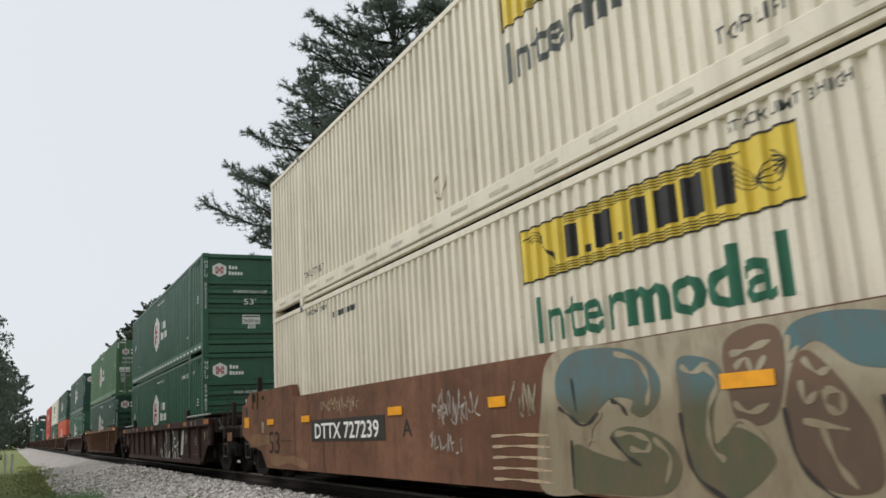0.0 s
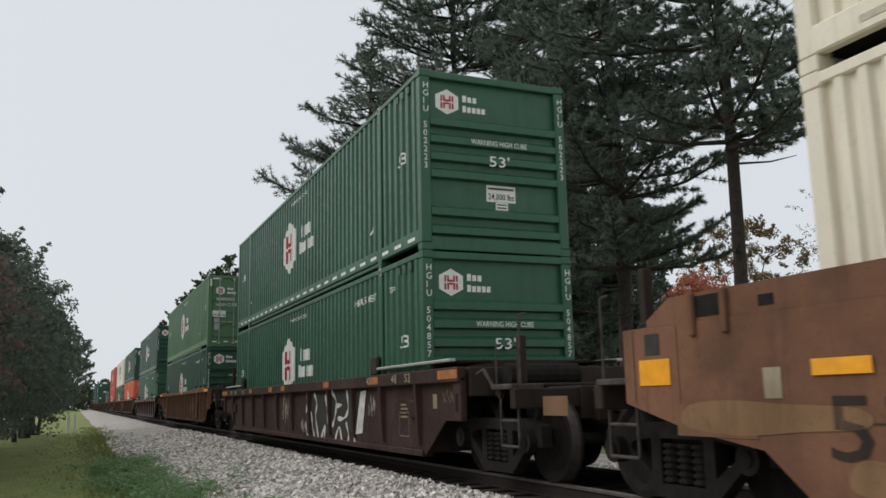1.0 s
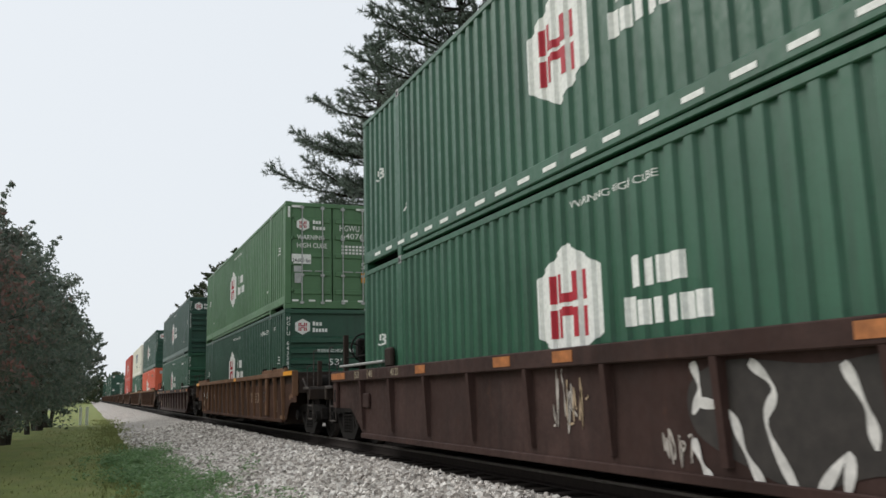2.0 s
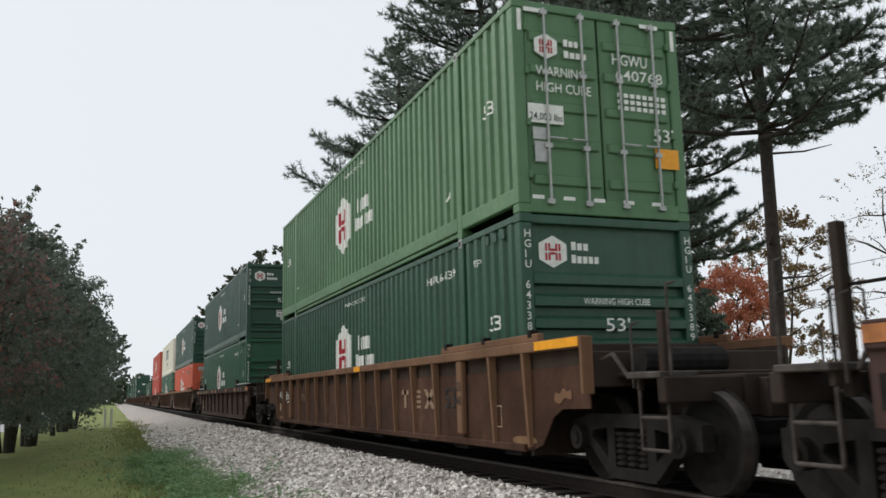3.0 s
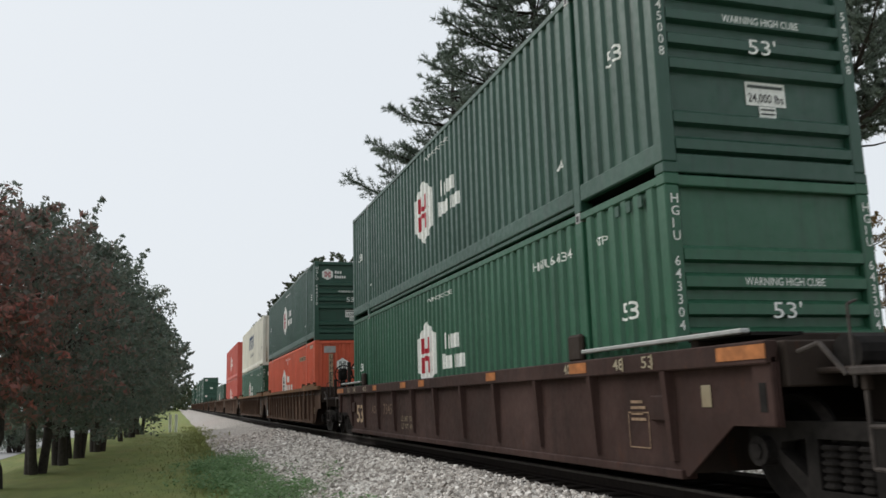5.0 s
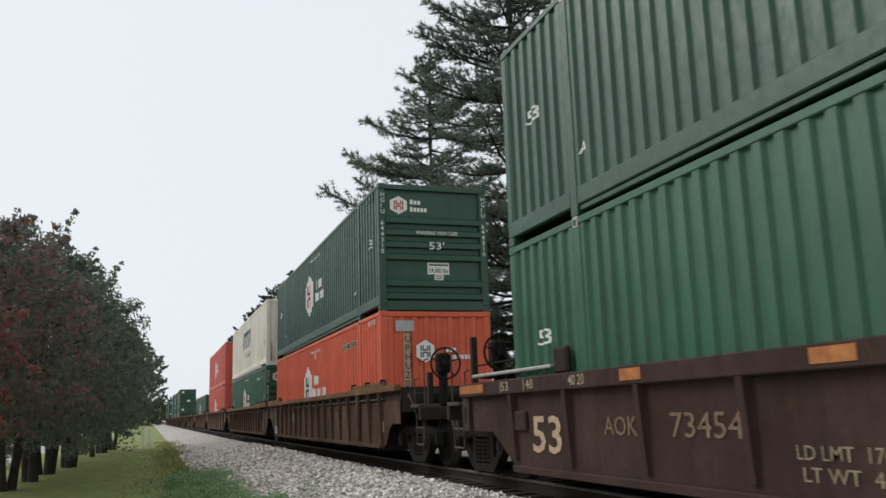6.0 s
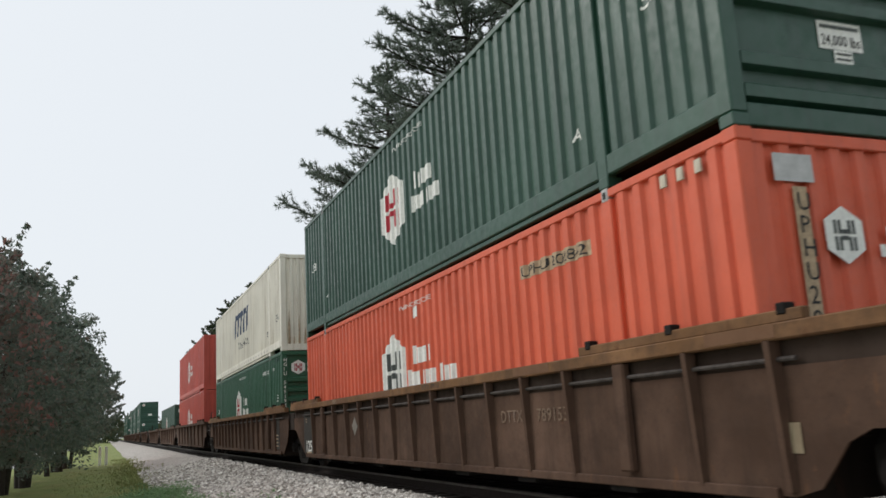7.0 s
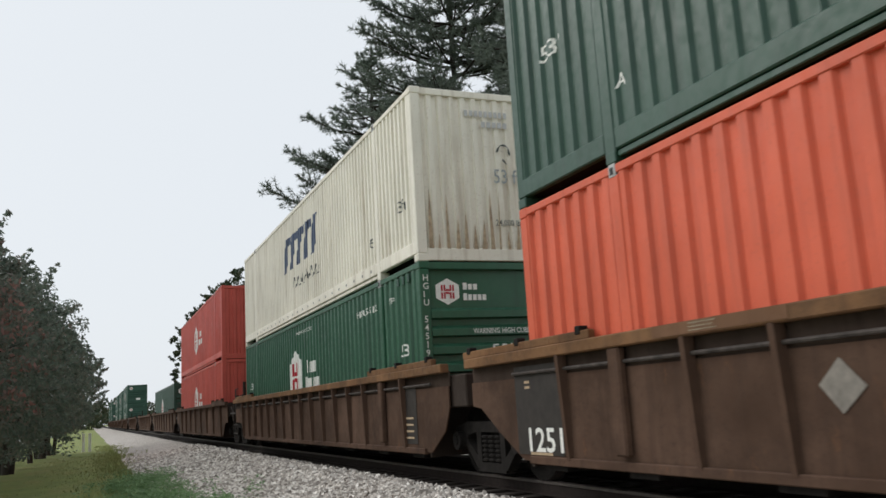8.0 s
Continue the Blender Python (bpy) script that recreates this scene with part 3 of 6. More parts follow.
def well_car(label, mat, ribs=1.03, rib0=0.04, near_open=True, far_open=True, pipe=False, guides="raised", brake=False, ribmat=None, top=1.46, near_brake=False, sillmat=None):
    car = tagged(new("well_car"), label, "railway car", "well cars of the train")
    low = 0.21 if guides == "lugs" else 0.31
    poly = side_polygon(top, guides == "caps", low)
    if guides == "lugs":
        poly = [(-1.5, top), (-1.5, 0.70), (-0.85, 0.70), (-0.1, low), (16.1, low), (16.95, 0.70), (18.0, 0.70), (18.0, top)]
    if not near_open:
        poly = [(-1.0, top), (-1.0, 0.95), (-0.8, 0.62), (-0.25, 0.31)] + poly[6:]
    if not far_open:
        poly = poly[:7] + [(16.4, 0.31), (17.0, 0.62), (17.5, 0.92), (17.75, 0.95), (17.75, top)]
    y0, y1 = poly[0][0], poly[-1][0]
    for s in (-1, 1):
        bm = bmesh.new()
        smooth = guides == "caps"
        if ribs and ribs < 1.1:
            # above the pipe the sheet lies back; the sill's shade is painted on it
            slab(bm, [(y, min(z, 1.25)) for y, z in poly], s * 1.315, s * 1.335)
            part("upper_sheet", boxes((min(s * 1.297, s * 1.312), max(s * 1.297, s * 1.312), y0, y1, 1.24, top)), SILL_SHADE, car, "strip under the sill, its shade painted on")
        else:
            slab(bm, poly, s * 1.315, s * (1.44 if smooth else 1.335))
        part("side_sheet", bm, mat, car)
        if not smooth:
            part("top_sill", boxes((min(s * 1.31, s * 1.44), max(s * 1.31, s * 1.44), y0, y1, top - (0.09 if guides == "lugs" else 0.02), top + 0.105), bevel=0.012), sillmat or ribmat or mat, car)
        part("bottom_sill", boxes((min(s * 1.2, s * 1.375), max(s * 1.2, s * 1.375), -0.05, 16.2, low - 0.03, low + 0.06), bevel=0.01), mat, car)
        if ribs and ribs < 1.1:
            rows = [LONG / 2 + ribs * k for k in range(-5, 6)] + [0.82, LONG - 0.82] + [-0.18] * near_open + [LONG + 0.27] * far_open
            for y in (1.87, LONG - 1.87):
                part("wide_rib", boxes((min(s * 1.334, s * 1.425), max(s * 1.334, s * 1.425), y - 0.10, y + 0.10, 0.42, top - 0.02), bevel=0.02), ribmat or mat, car)
        else:
            rows = [rib0 + ribs * k for k in range(int((16.3 - rib0) / ribs) + 1)] if ribs else []
        for y in rows:
            def rib(zt=top - 0.015):
                bm = bmesh.new()
                w0, w1 = (0.04, 0.045) if ribs < 1.1 else (0.06, 0.06)
                for (za, da), (zb, db) in (((0.345, 0.045), (zt, 0.10)),):
                    vs = [bm.verts.new(p) for p in ((0, -w0, za), (0, w0, za), (-da, w0 * .7, za), (-da, -w0 * .7, za), (0, -w1, zb), (0, w1, zb), (-db, w1 * .7, zb), (-db, -w1 * .7, zb))]
                    for q in ((0, 1, 2, 3), (7, 6, 5, 4), (0, 4, 5, 1), (1, 5, 6, 2), (2, 6, 7, 3), (3, 7, 4, 0)):
                        bm.faces.new([vs[i] for i in q])
                return from_bm(bm, ribmat or mat)
            hang("rib", cached(("carrib", (ribmat or mat).name, top, ribs < 1.1), rib), car, "", pose(s * 1.335, y, 0, 0, 0, 0 if s < 0 else 180))
        if pipe:
            part("pipe", rods((((s * 1.365, -0.4, 1.30), (s * 1.365, 16.5, 1.30)), 0.02)), BAR, car, "dull metal air pipe")
        for e, a, b in ((0, -0.55, 2.6), (1, 14.7, 17.85)):
            if guides == "raised":
                part("guide_rail", boxes((min(s * 1.315, s * 1.40), max(s * 1.315, s * 1.40), a, b, 1.565, 1.66), bevel=0.01), sillmat or ribmat or mat, car)
                for yy in (a + 0.2, (a + b) / 2, b - 0.2):
                    part("guide_stop", boxes((min(s * 1.30, s * 1.41), max(s * 1.30, s * 1.41), yy - 0.05, yy + 0.05, 1.62, 1.71), bevel=0.01), GRIME, car)
            elif guides == "lugs":
                a = -1.5 if e == 0 else 17.75
                post = part("end_post", boxes((min(s * 1.334, s * 1.40), max(s * 1.334, s * 1.40), a, a + 0.25, 0.70, top - 0.02), bevel=0.012), mat, car)
                part("slot", boxes((min(s * 1.398, s * 1.404), max(s * 1.398, s * 1.404), a + 0.08, a + 0.17, 0.82, 1.06)), GRIME, post, "dark oblong slot")
                part("jacking_pad", boxes((min(s * 1.334, s * 1.385), max(s * 1.334, s * 1.385), 0.05 if e == 0 else LONG - 0.45, 0.45 if e == 0 else LONG - 0.05, 0.72, 0.98), bevel=0.02), mat, car)
                part("guide_lug", boxes((min(s * 1.30, s * 1.38), max(s * 1.30, s * 1.38), (1.95 if e == 0 else 14.45), (2.3 if e == 0 else 14.8), top + 0.105, top + 0.43), bevel=0.03), END, car)
                part("guide_rail", boxes((min(s * 1.30, s * 1.40), max(s * 1.30, s * 1.40), -1.15 if e == 0 else 14.85, 1.9 if e == 0 else 17.55, top + 0.185, top + 0.23), bevel=0.01), GALV, car, "galvanised walkway edge")
                part("grating", boxes((min(s * 0.75, s * 1.29), max(s * 0.75, s * 1.29), -1.15 if e == 0 else LONG + 0.2, -0.2 if e == 0 else 17.5, top + 0.17, top + 0.20)), GRIME, car, "dark walkway grating")
                if e:
                    part("hand_rail", rods((((s * 0.95, 15.9, top + 0.3), (s * 0.95, 15.9, top + 0.42), (s * 0.95, 18.7, top + 0.42), (s * 0.95, 18.7, top - 0.2)), 0.014)), GRIME, car, "thin dark hand rail")
                    part("rail_clamp", boxes((s * 0.95 - 0.04, s * 0.95 + 0.04, 16.2, 16.36, top + 0.37, top + 0.48), bevel=0.012), GRIME, car)
            else:
                outer, inner, d = (y0 + 0.35, 1.75, 1) if e == 0 else (y1 - 0.35, 14.4, -1)
                bm = bmesh.new()
                slab(bm, [(outer, 1.572), (outer, 1.63), (outer + d * 0.32, 1.80), (inner - d * 0.12, 1.80), (inner, 1.572)], s * 1.30, s * 1.43)
                cap = part("guide_cap", bm, mat, car)
                for a, b, z0, z1 in ((0.66, 0.98, 1.60, 1.77), (1.35, 1.5, 1.62, 1.70)):
                    part("guide_pocket", boxes((min(s * 1.428, s * 1.436), max(s * 1.428, s * 1.436), min(outer + d * a, outer + d * b), max(outer + d * a, outer + d * b), z0, z1)), GRIME, cap, "dark slot")
                for a in (0.62, 1.0):
                    part("guide_lip", boxes((min(s * 1.425, s * 1.47), max(s * 1.425, s * 1.47), outer + d * a - 0.035, outer + d * a + 0.035, 1.45, 1.80), bevel=0.012), mat, cap)
    for y in (0.2, 1.9, 4.0, 6.0, 8.0, 10.0, 12.0, 13.9, 15.5):
        hang("cross_beam", boxmesh(GRIME, (-1.3, 1.3, 0, 0.45, 0.22, 0.30)), car, "", pose(0, y, 0))
    for y in (-0.14, LONG + 0.08):
        hang("end_bulkhead", boxmesh(END, (-1.3, 1.3, 0, 0.06, 0.24, 1.3)), car, "", pose(0, y, 0))
    if near_open:
        car_end(car, -1, 0.0, mat, near_brake)
        truck_at(car, -1.85)
    else:
        part("end_platform", boxes((-1.28, 1.28, -1.5, -0.3, 0.95, 1.4), (-0.4, 0.4, -1.75, -1.4, 0.6, 1.1), bevel=0.02), END, car)
    if far_open:
        car_end(car, 1, LONG, mat, brake)
        truck_at(car, LONG + 1.9)
    else:
        part("end_platform", boxes((-1.28, 1.28, LONG + 0.3, LONG + 1.45, 0.95, 1.4), (-0.4, 0.4, LONG + 1.4, LONG + 1.75, 0.6, 1.1), bevel=0.02), END, car)
    return car


def reflectors(car, rows, mat=AMBER, z=1.465, h=0.085, x=-1.443):
    for y, w in rows:
        hang("reflector", boxmesh(mat, (-0.003, 0.003, 0, w, 0, h)), car, "", pose(x, y, z))


def put(thing, y, z):
    MOVING.append((thing, y, z))
    thing.matrix_basis = pose(TRACK_X, START + y, z)
    return thing


LOW, UP = RAIL + BED, RAIL + BED + HIGH
SIDE = -1.34     # outer face of a car's side sheet

O = {"A": -23.52, "B": 0.0, "C": 23.18, "D": 46.73, "E": 70.06, "F": 89.63, "G": 111.3, "H": 132.2, "K": 203.0}

car_a = put(well_car("smooth-sided brown well car covered in large graffiti", BROWN, ribs=0, guides="caps", top=1.57), O["A"], RAIL)
car_b = put(well_car("dark maroon well car with black and white graffiti", MAROON, ribs=1.6, rib0=0.1, guides="lugs", brake=True, top=1.30), O["B"], RAIL)
car_c = put(well_car("rusty brown ribbed well car with faded lettering", RUST, ribs=1.03, ribmat=RUST_EDGE), O["C"], RAIL)
car_d = put(well_car("dark maroon well car with pale numbers on its side", MAROON, ribs=1.6, rib0=0.1, guides="lugs", brake=True, top=1.30), O["D"], RAIL)
car_e = put(well_car("weathered brown ribbed well car with a side pipe", UMBER, ribs=1.03, pipe=True, far_open=False, near_brake=True, sillmat=OCHRE), O["E"], RAIL)
car_f = put(well_car("weathered brown ribbed well car joined to its neighbour", UMBER, pipe=True, near_open=False, sillmat=OCHRE), O["F"], RAIL)
truck_at(car_f, (LONG - (O["F"] - O["E"])) / 2)

a1 = put(container("cream corrugated container with a yellow panel and green lettering", CREAM, "vert", pitch=0.2), O["A"], LOW)
a2 = put(container("cream corrugated container with grey lettering, on another container", CREAM, "vert", pitch=0.2), O["A"], UP)
b1 = put(container("green corrugated container with a white hexagonal emblem", GREEN), O["B"], LOW)
b2 = put(container("green corrugated container with white reflector dashes, stacked on another", GREEN, dashes=WHITE), O["B"], UP)
c1 = put(container("green corrugated container in a rusty well car", GREEN_DEEP), O["C"], LOW)
c2 = put(container("faded light green container with end doors and locking bars", GREEN_LIGHT, "doors"), O["C"], UP)
d1 = put(container("green corrugated container in a maroon well car", GREEN), O["D"], LOW)
d2 = put(container("dark green corrugated container stacked on another", GREEN_DARK), O["D"], UP)
e1 = put(container("orange corrugated container with white company lettering", ORANGE, "vert"), O["E"], LOW)
e2 = put(container("dark green container stacked on an orange one", GREEN_DARK), O["E"], UP)
f1 = put(container("green corrugated container under a white one", GREEN), O["F"], LOW)
f2 = put(container("grimy white container with dark lettering, stacked on a green one", CREAM_DIRTY, "vert", pitch=0.2), O["F"], UP)
g1 = put(container("red corrugated container with a white emblem", RED, "vert"), O["G"], LOW)
g2 = put(container("red corrugated container stacked on another red one", RED, "vert"), O["G"], UP)
h1 = put(container("green container, single, in a far well car", GREEN_DARK), O["H"], LOW)
k1 = put(container("dark green container in a far well car", GREEN_DARK), O["K"], LOW)
k2 = put(container("dark green container stacked on a far one", GREEN_DARK), O["K"], UP)


# ---- lettering on the boxes ----
def strokes(parent, name, lines, width, mat, where, follow=0.004, label=""):
    """Sprayed lines: ribbons along smooth curves through (u, v) points."""
    for pts in lines:
        bm = bmesh.new()
        sm = curve(pts)
        rows = []
        for i, p in enumerate(sm):
            q = sm[min(i + 1, len(sm) - 1)]
            o = sm[max(i - 1, 0)]
            d = Vector((q[0] - o[0], q[1] - o[1]))
            d = d.normalized() if d.length > 1e-6 else Vector((1, 0))
            w = width * 0.5 * (0.65 + 0.35 * math.sin(i * 0.9))
            rows.append((bm.verts.new((p[0] - d.y * w, p[1] + d.x * w, 0)), bm.verts.new((p[0] + d.y * w, p[1] - d.x * w, 0))))
        for (a, b), (c, d) in zip(rows, rows[1:]):
            bm.faces.new((a, b, d, c))
        lay(bm, where, follow)
        part(name, bm, mat, parent, label)


def curve(pts, closed=False, steps=6):
    out = []
    n = len(pts)
    last = n if closed else n - 1
    for i in range(last):
        p = [pts[(i + k) % n] if closed else pts[min(max(i + k, 0), n - 1)] for k in (-1, 0, 1, 2)]
        for s in range(steps):
            t = s / steps
            out.append(tuple(0.5 * (2 * p[1][j] + (p[2][j] - p[0][j]) * t + (2 * p[0][j] - 5 * p[1][j] + 4 * p[2][j] - p[3][j]) * t * t + (3 * p[1][j] - p[0][j] - 3 * p[2][j] + p[3][j]) * t ** 3) for j in (0, 1)))
    return out if closed else out + [pts[-1]]


def blob(parent, name, pts, mat, where, follow, label=""):
    return draw(parent, name, [curve(pts, True)], mat, where, follow, label)


def scribble(parent, u, v, w, h, n, mat, y, seed, width=0.03, follow=0.004):
    """A hasty tag that cannot be read: looping strokes."""
    r = random.Random(seed)
    lines = []
    for k in range(n):
        a = u + w * k / n
        lines.append([(a + r.uniform(-.2, .9) * w / n, v + r.uniform(0, 1) * h) for _ in range(4)])
    return strokes(parent, "graffiti_tag", lines, width, mat, (S, y, 0), follow, "scrawled pale graffiti tag")


def panel(parent, y, z):
    """The yellow name board of the cream boxes, its name as plain bars."""
    f = -HALF + 0.012
    board = draw(parent, "name_panel", [rect(0, 0, 3.66, 0.57)], YELLOW, (f, y, z), "wave", "yellow name panel with a dark border")
    draw(board, "border", [rect(0, 0, 3.66, 0.018), rect(0, 0.552, 3.66, 0.018), rect(0, 0, 0.018, 0.57), rect(3.642, 0, 0.018, 0.57)], BLACK, (f - 0.004, y, z), "wave")
    letters_u = [(0.86, 0.2), (1.16, 0.08), (1.34, 0.26), (1.66, 0.08), (1.82, 0.28), (2.16, 0.28), (2.50, 0.28), (2.82, 0.24)]
    draw(board, "company_name", [rect(u, 0.13, w * 0.86, 0.32 if w > 0.1 else 0.07) for u, w in letters_u], BLACK, (f - 0.004, y, z), "wave")
    draw(board, "line_pattern", [rect(0.55, 0.035 + 0.025 * k, 2.5 - 0.1 * k, 0.008) for k in range(3)] + [rect(0.85, 0.475 + 0.025 * k, 2.3 - 0.1 * k, 0.008) for k in range(3)], BLACK, (f - 0.004, y, z), "wave")
    strokes(board, "scroll", [[(0.12 + 0.05 * k, 0.45 - 0.02 * k), (0.35, 0.5 - 0.03 * k), (0.5, 0.3), (0.68, 0.1 + 0.03 * k)] for k in range(4)] + [[(3.0, 0.5 - 0.05 * k), (3.2, 0.3 - 0.03 * k), (3.4, 0.12 + 0.06 * k), (3.55, 0.3), (3.4, 0.42 - 0.04 * k)] for k in range(5)], 0.014, BLACK, (f - 0.004, y, z), "wave")


F = -HALF + 0.012
PITCH[0] = 0.2
panel(a1, 6.55, 2.0)
write(a1, "Intermodal", LOGO_GREEN, (F, 6.3, 1.38), 0.45, 3.2, bold=0.02)
panel(a2, 6.58, 1.98)
write(a2, "Intermodal", LOGO_GREY, (F, 6.5, 1.34), 0.45, 3.2, bold=0.02)
write(a2, "TOP LIFT ONLY", LOGO_GREY, (F, 3.5, 0.46), 0.13, 1.25)
write(a2, "TOP LIFT ONLY", LOGO_GREY, (F, 14.0, 0.46), 0.12, 1.1)
write(a1, "STACK LIMIT 3 HIGH", LOGO_GREY, (F, 3.5, 2.65), 0.085, 1.1)
write(a1, "STACK LIMIT 3 HIGH", LOGO_GREY, (F, 13.95, 2.65), 0.085, 1.15)
draw(a1, "small_print", [rect(0.14 * k, 0, 0.09, 0.09) for k in range(8)], LOGO_GREY, (F, 12.5, 2.45), "wave")
draw(a1, "blue_mark", [rect(0, 0, 0.2, 0.16)], LOGO_BLUE, (-HALF - 0.002, 2.08, 2.72), 0.003)
strokes(a2, "scuff", [[(0, 0), (0.12, -0.06), (0.2, 0.05), (0.26, 0.26)], [(0, 0.05), (-0.03, 0.18), (0.04, 0.3)]], 0.03, TAN, (F, 8.4, 0.55), "wave", "rubbed scuff mark")
draw(a2, "rail_mark", [rect(0.95 * k, 0.008 * (k % 3), 0.42, 0.05) for k in range(16)], SCUFF, (-HALF + 0.0, 15.6, 0.19), 0.004)

PITCH[0] = 0.28
hub_side(b1, LOGO_RED, "HGIU 504857")
hub_end(b1, LOGO_RED, "HGIU 504857", sign=False)
hub_side(b2, LOGO_RED, fifty=1.55)
hub_end(b2, LOGO_RED, "HGIU 502223")
hub_side(c1, LOGO_RED, "HGIU 643389")
hub_end(c1, LOGO_RED, "HGIU 643389", sign=False)
hub_side(c2, LOGO_RED, fifty=1.55)
hub_side(d1, LOGO_RED, "HGIU 643304")
hub_end(d1, LOGO_RED, "HGIU 643304", sign=False, logo=False)
hub_side(d2, LOGO_RED, fifty=1.55)
hub_end(d2, LOGO_RED, "HGIU 545008")
hub_side(e2, LOGO_RED, fifty=1.55)
hub_end(e2, LOGO_RED, "HGIU 644310")
hub_side(e1, LOGO_GREY, inc=True)
hub_side(f1, LOGO_RED, "HGIU 545192")
hub_end(f1, LOGO_RED, "HGIU 545192", sign=False)
for c in (b2, c2, d2, e2):
    write(c, "A", WHITE, (F, 2.53, 0.68), 0.15, 0.14)
    write(c, "A", WHITE, (F, 14.0, 0.72), 0.15, 0.14)
for c in (b1, b2, c1, d1, d2, e1, e2, f1):
    for y in (0.5, 0.75, 1.0):
        hang("lashing_loop", boxmesh(SCUFF if c is e1 else GREEN_DARK, (-0.012, 0.012, -0.045, 0.045, -0.12, 0.0), bevel=0.004), c, "", pose(-HALF + 0.002, y, HIGH - 0.14))
for g in (g1, g2):
    emblem(g, (F, 8.9, 1.5), 1.3, 1.4, RED, "wave")
    bars(g, [(0.1, 0.36, 0.85, 0.30), (0, 0, 1.25, 0.28)], WHITE, (F, 7.85, 1.2), "wave")
for g in (h1, k1, k2):
    emblem(g, (F, 8.9, 1.5), 1.3, 1.4, LOGO_RED, "wave")
    emblem(g, ("end", -0.80, 2.42), 0.40, 0.42, LOGO_RED, -0.08)
    draw(g, "weight_sign", [rect(0, 0, 0.52, 0.27)], WHITE, ("end", -0.15, 0.84), -0.08)
# door end of the faded box
emblem(c2, ("end", -0.82, 2.27), 0.34, 0.36, LOGO_RED, 0.012)
bars(c2, [(0, 0.03, 0.24, 0.1), (0, -0.13, 0.36, 0.1)], WHITE, ("end", -0.55, 2.27), 0.012)
write(c2, "WARNING", WHITE, ("end", -0.98, 1.86), 0.13, 0.74, 0.012)
write(c2, "HIGH CUBE", WHITE, ("end", -0.98, 1.64), 0.13, 0.82, 0.012)
write(c2, "HGWU", WHITE, ("end", 0.2, 2.14), 0.16, 0.56, 0.012)
write(c2, "640768", WHITE, ("end", 0.24, 1.93), 0.15, 0.76, 0.012)
draw(c2, "small_print", [rect(0.1 * k, 0.09 * r, 0.07, 0.06) for k in range(8) for r in range(3)], WHITE, ("end", 0.25, 1.5), 0.012)
write(c2, "53'", WHITE, ("end", 0.8, 1.1), 0.18, 0.32, 0.012)
draw(c2, "sticker", [rect(0, 0, 0.38, 0.28)], AMBER, ("end", 0.8, 0.72), 0.012, "amber warning sticker")
plate = draw(c2, "weight_sign", [rect(0, 0, 0.52, 0.26)], WHITE, ("end", -1.12, 1.2), 0.012, "white weight notice")
write(plate, "24,000 lbs", BLACK, ("end", -1.1, 1.24), 0.1, 0.48, 0.016)
draw(c2, "sticker", [rect(0, 0, 0.2, 0.16), rect(0.02, -0.3, 0.18, 0.27)], GALV, ("end", -1.06, 0.98), 0.012, "worn grey sticker")
draw(c2, "reflector", [rect(0.45 * k, 0, 0.17, 0.05) for k in range(5)], WHITE, ("end", -1.1, 0.19), 0.004)
draw(c2, "reflector", [rect(0, 0, 0.06, 0.3), rect(2.4, 0, 0.06, 0.3), rect(0.1, 0.28, 0.3, 0.06), rect(1.9, 0.28, 0.3, 0.06)], WHITE, ("end", -1.23, 2.45), 0.012)
# orange box
strip = draw(e1, "number_strip", [rect(0, 0, 0.15, 1.85)], TAN, ("end", -0.78, 0.55), 0.004, "pale number strip")
write(strip, "UPHU20", BLACK, ("end", -0.755, 2.2), 0.15, None, 0.008, column=True)
draw(e1, "patch", [rect(0, 0, 0.42, 0.24)], GALV, ("end", -0.95, 2.44), 0.004, "grey repaired patch")
emblem(e1, ("end", -0.28, 2.0), 0.42, 0.5, LOGO_GREY, 0.004)
bars(e1, [(0.1, 0.03, 0.26, 0.11), (0, -0.13, 0.72, 0.11)], WHITE, ("end", 0.1, 1.95), 0.004)
write(e1, "53'", WHITE, ("end", -0.1, 0.72), 0.2, 0.4, 0.004)
strip = draw(e1, "number_strip", [rect(0, 0, 1.62, 0.17)], TAN, (F, 4.02, 2.30), "wave", "pale number strip")
write(strip, "UPHU 202842", BLACK, (F - 0.003, 3.98, 2.325), 0.12, 1.5)
draw(e1, "sticker", [rect(0, 0, 0.26, 0.18)], WHITE, (F, 8.1, 2.36), "wave")
PITCH[0] = 0.2
# grimy white box: dark slanting name as bars
draw(f2, "company_name", [[(0.75 * k, 0), (0.75 * k + 0.36, 0), (0.75 * k + 0.62, 0.88), (0.75 * k + 0.26, 0.88)] for k in range(5)] + [rect(0.5 + 0.75 * k, 0.66, 0.4, 0.2) for k in range(4)], LOGO_BLUE, (F, 10.0, 1.4), "wave", "dark slanting company name")
strokes(f2, "script_line", [[(0.45 * k, 0.05), (0.45 * k + 0.1, 0.28), (0.45 * k + 0.2, 0.0), (0.45 * k + 0.42, 0.16)] for k in range(6)], 0.05, LOGO_GREY, (F, 8.9, 0.86), "wave")
write(f2, "53 ft", LOGO_GREY, (F, 0.95, 0.95), 0.2, 0.42)
write(f2, "6", LOGO_GREY, (F, 2.45, 0.66), 0.2, 0.14)
draw(f2, "rail_rivet", [rect(0.55 * k, 0, 0.06, 0.05) for k in range(22)], LOGO_GREY, (-HALF, 14.0, 0.2), 0.003)
grime = random.Random(6)
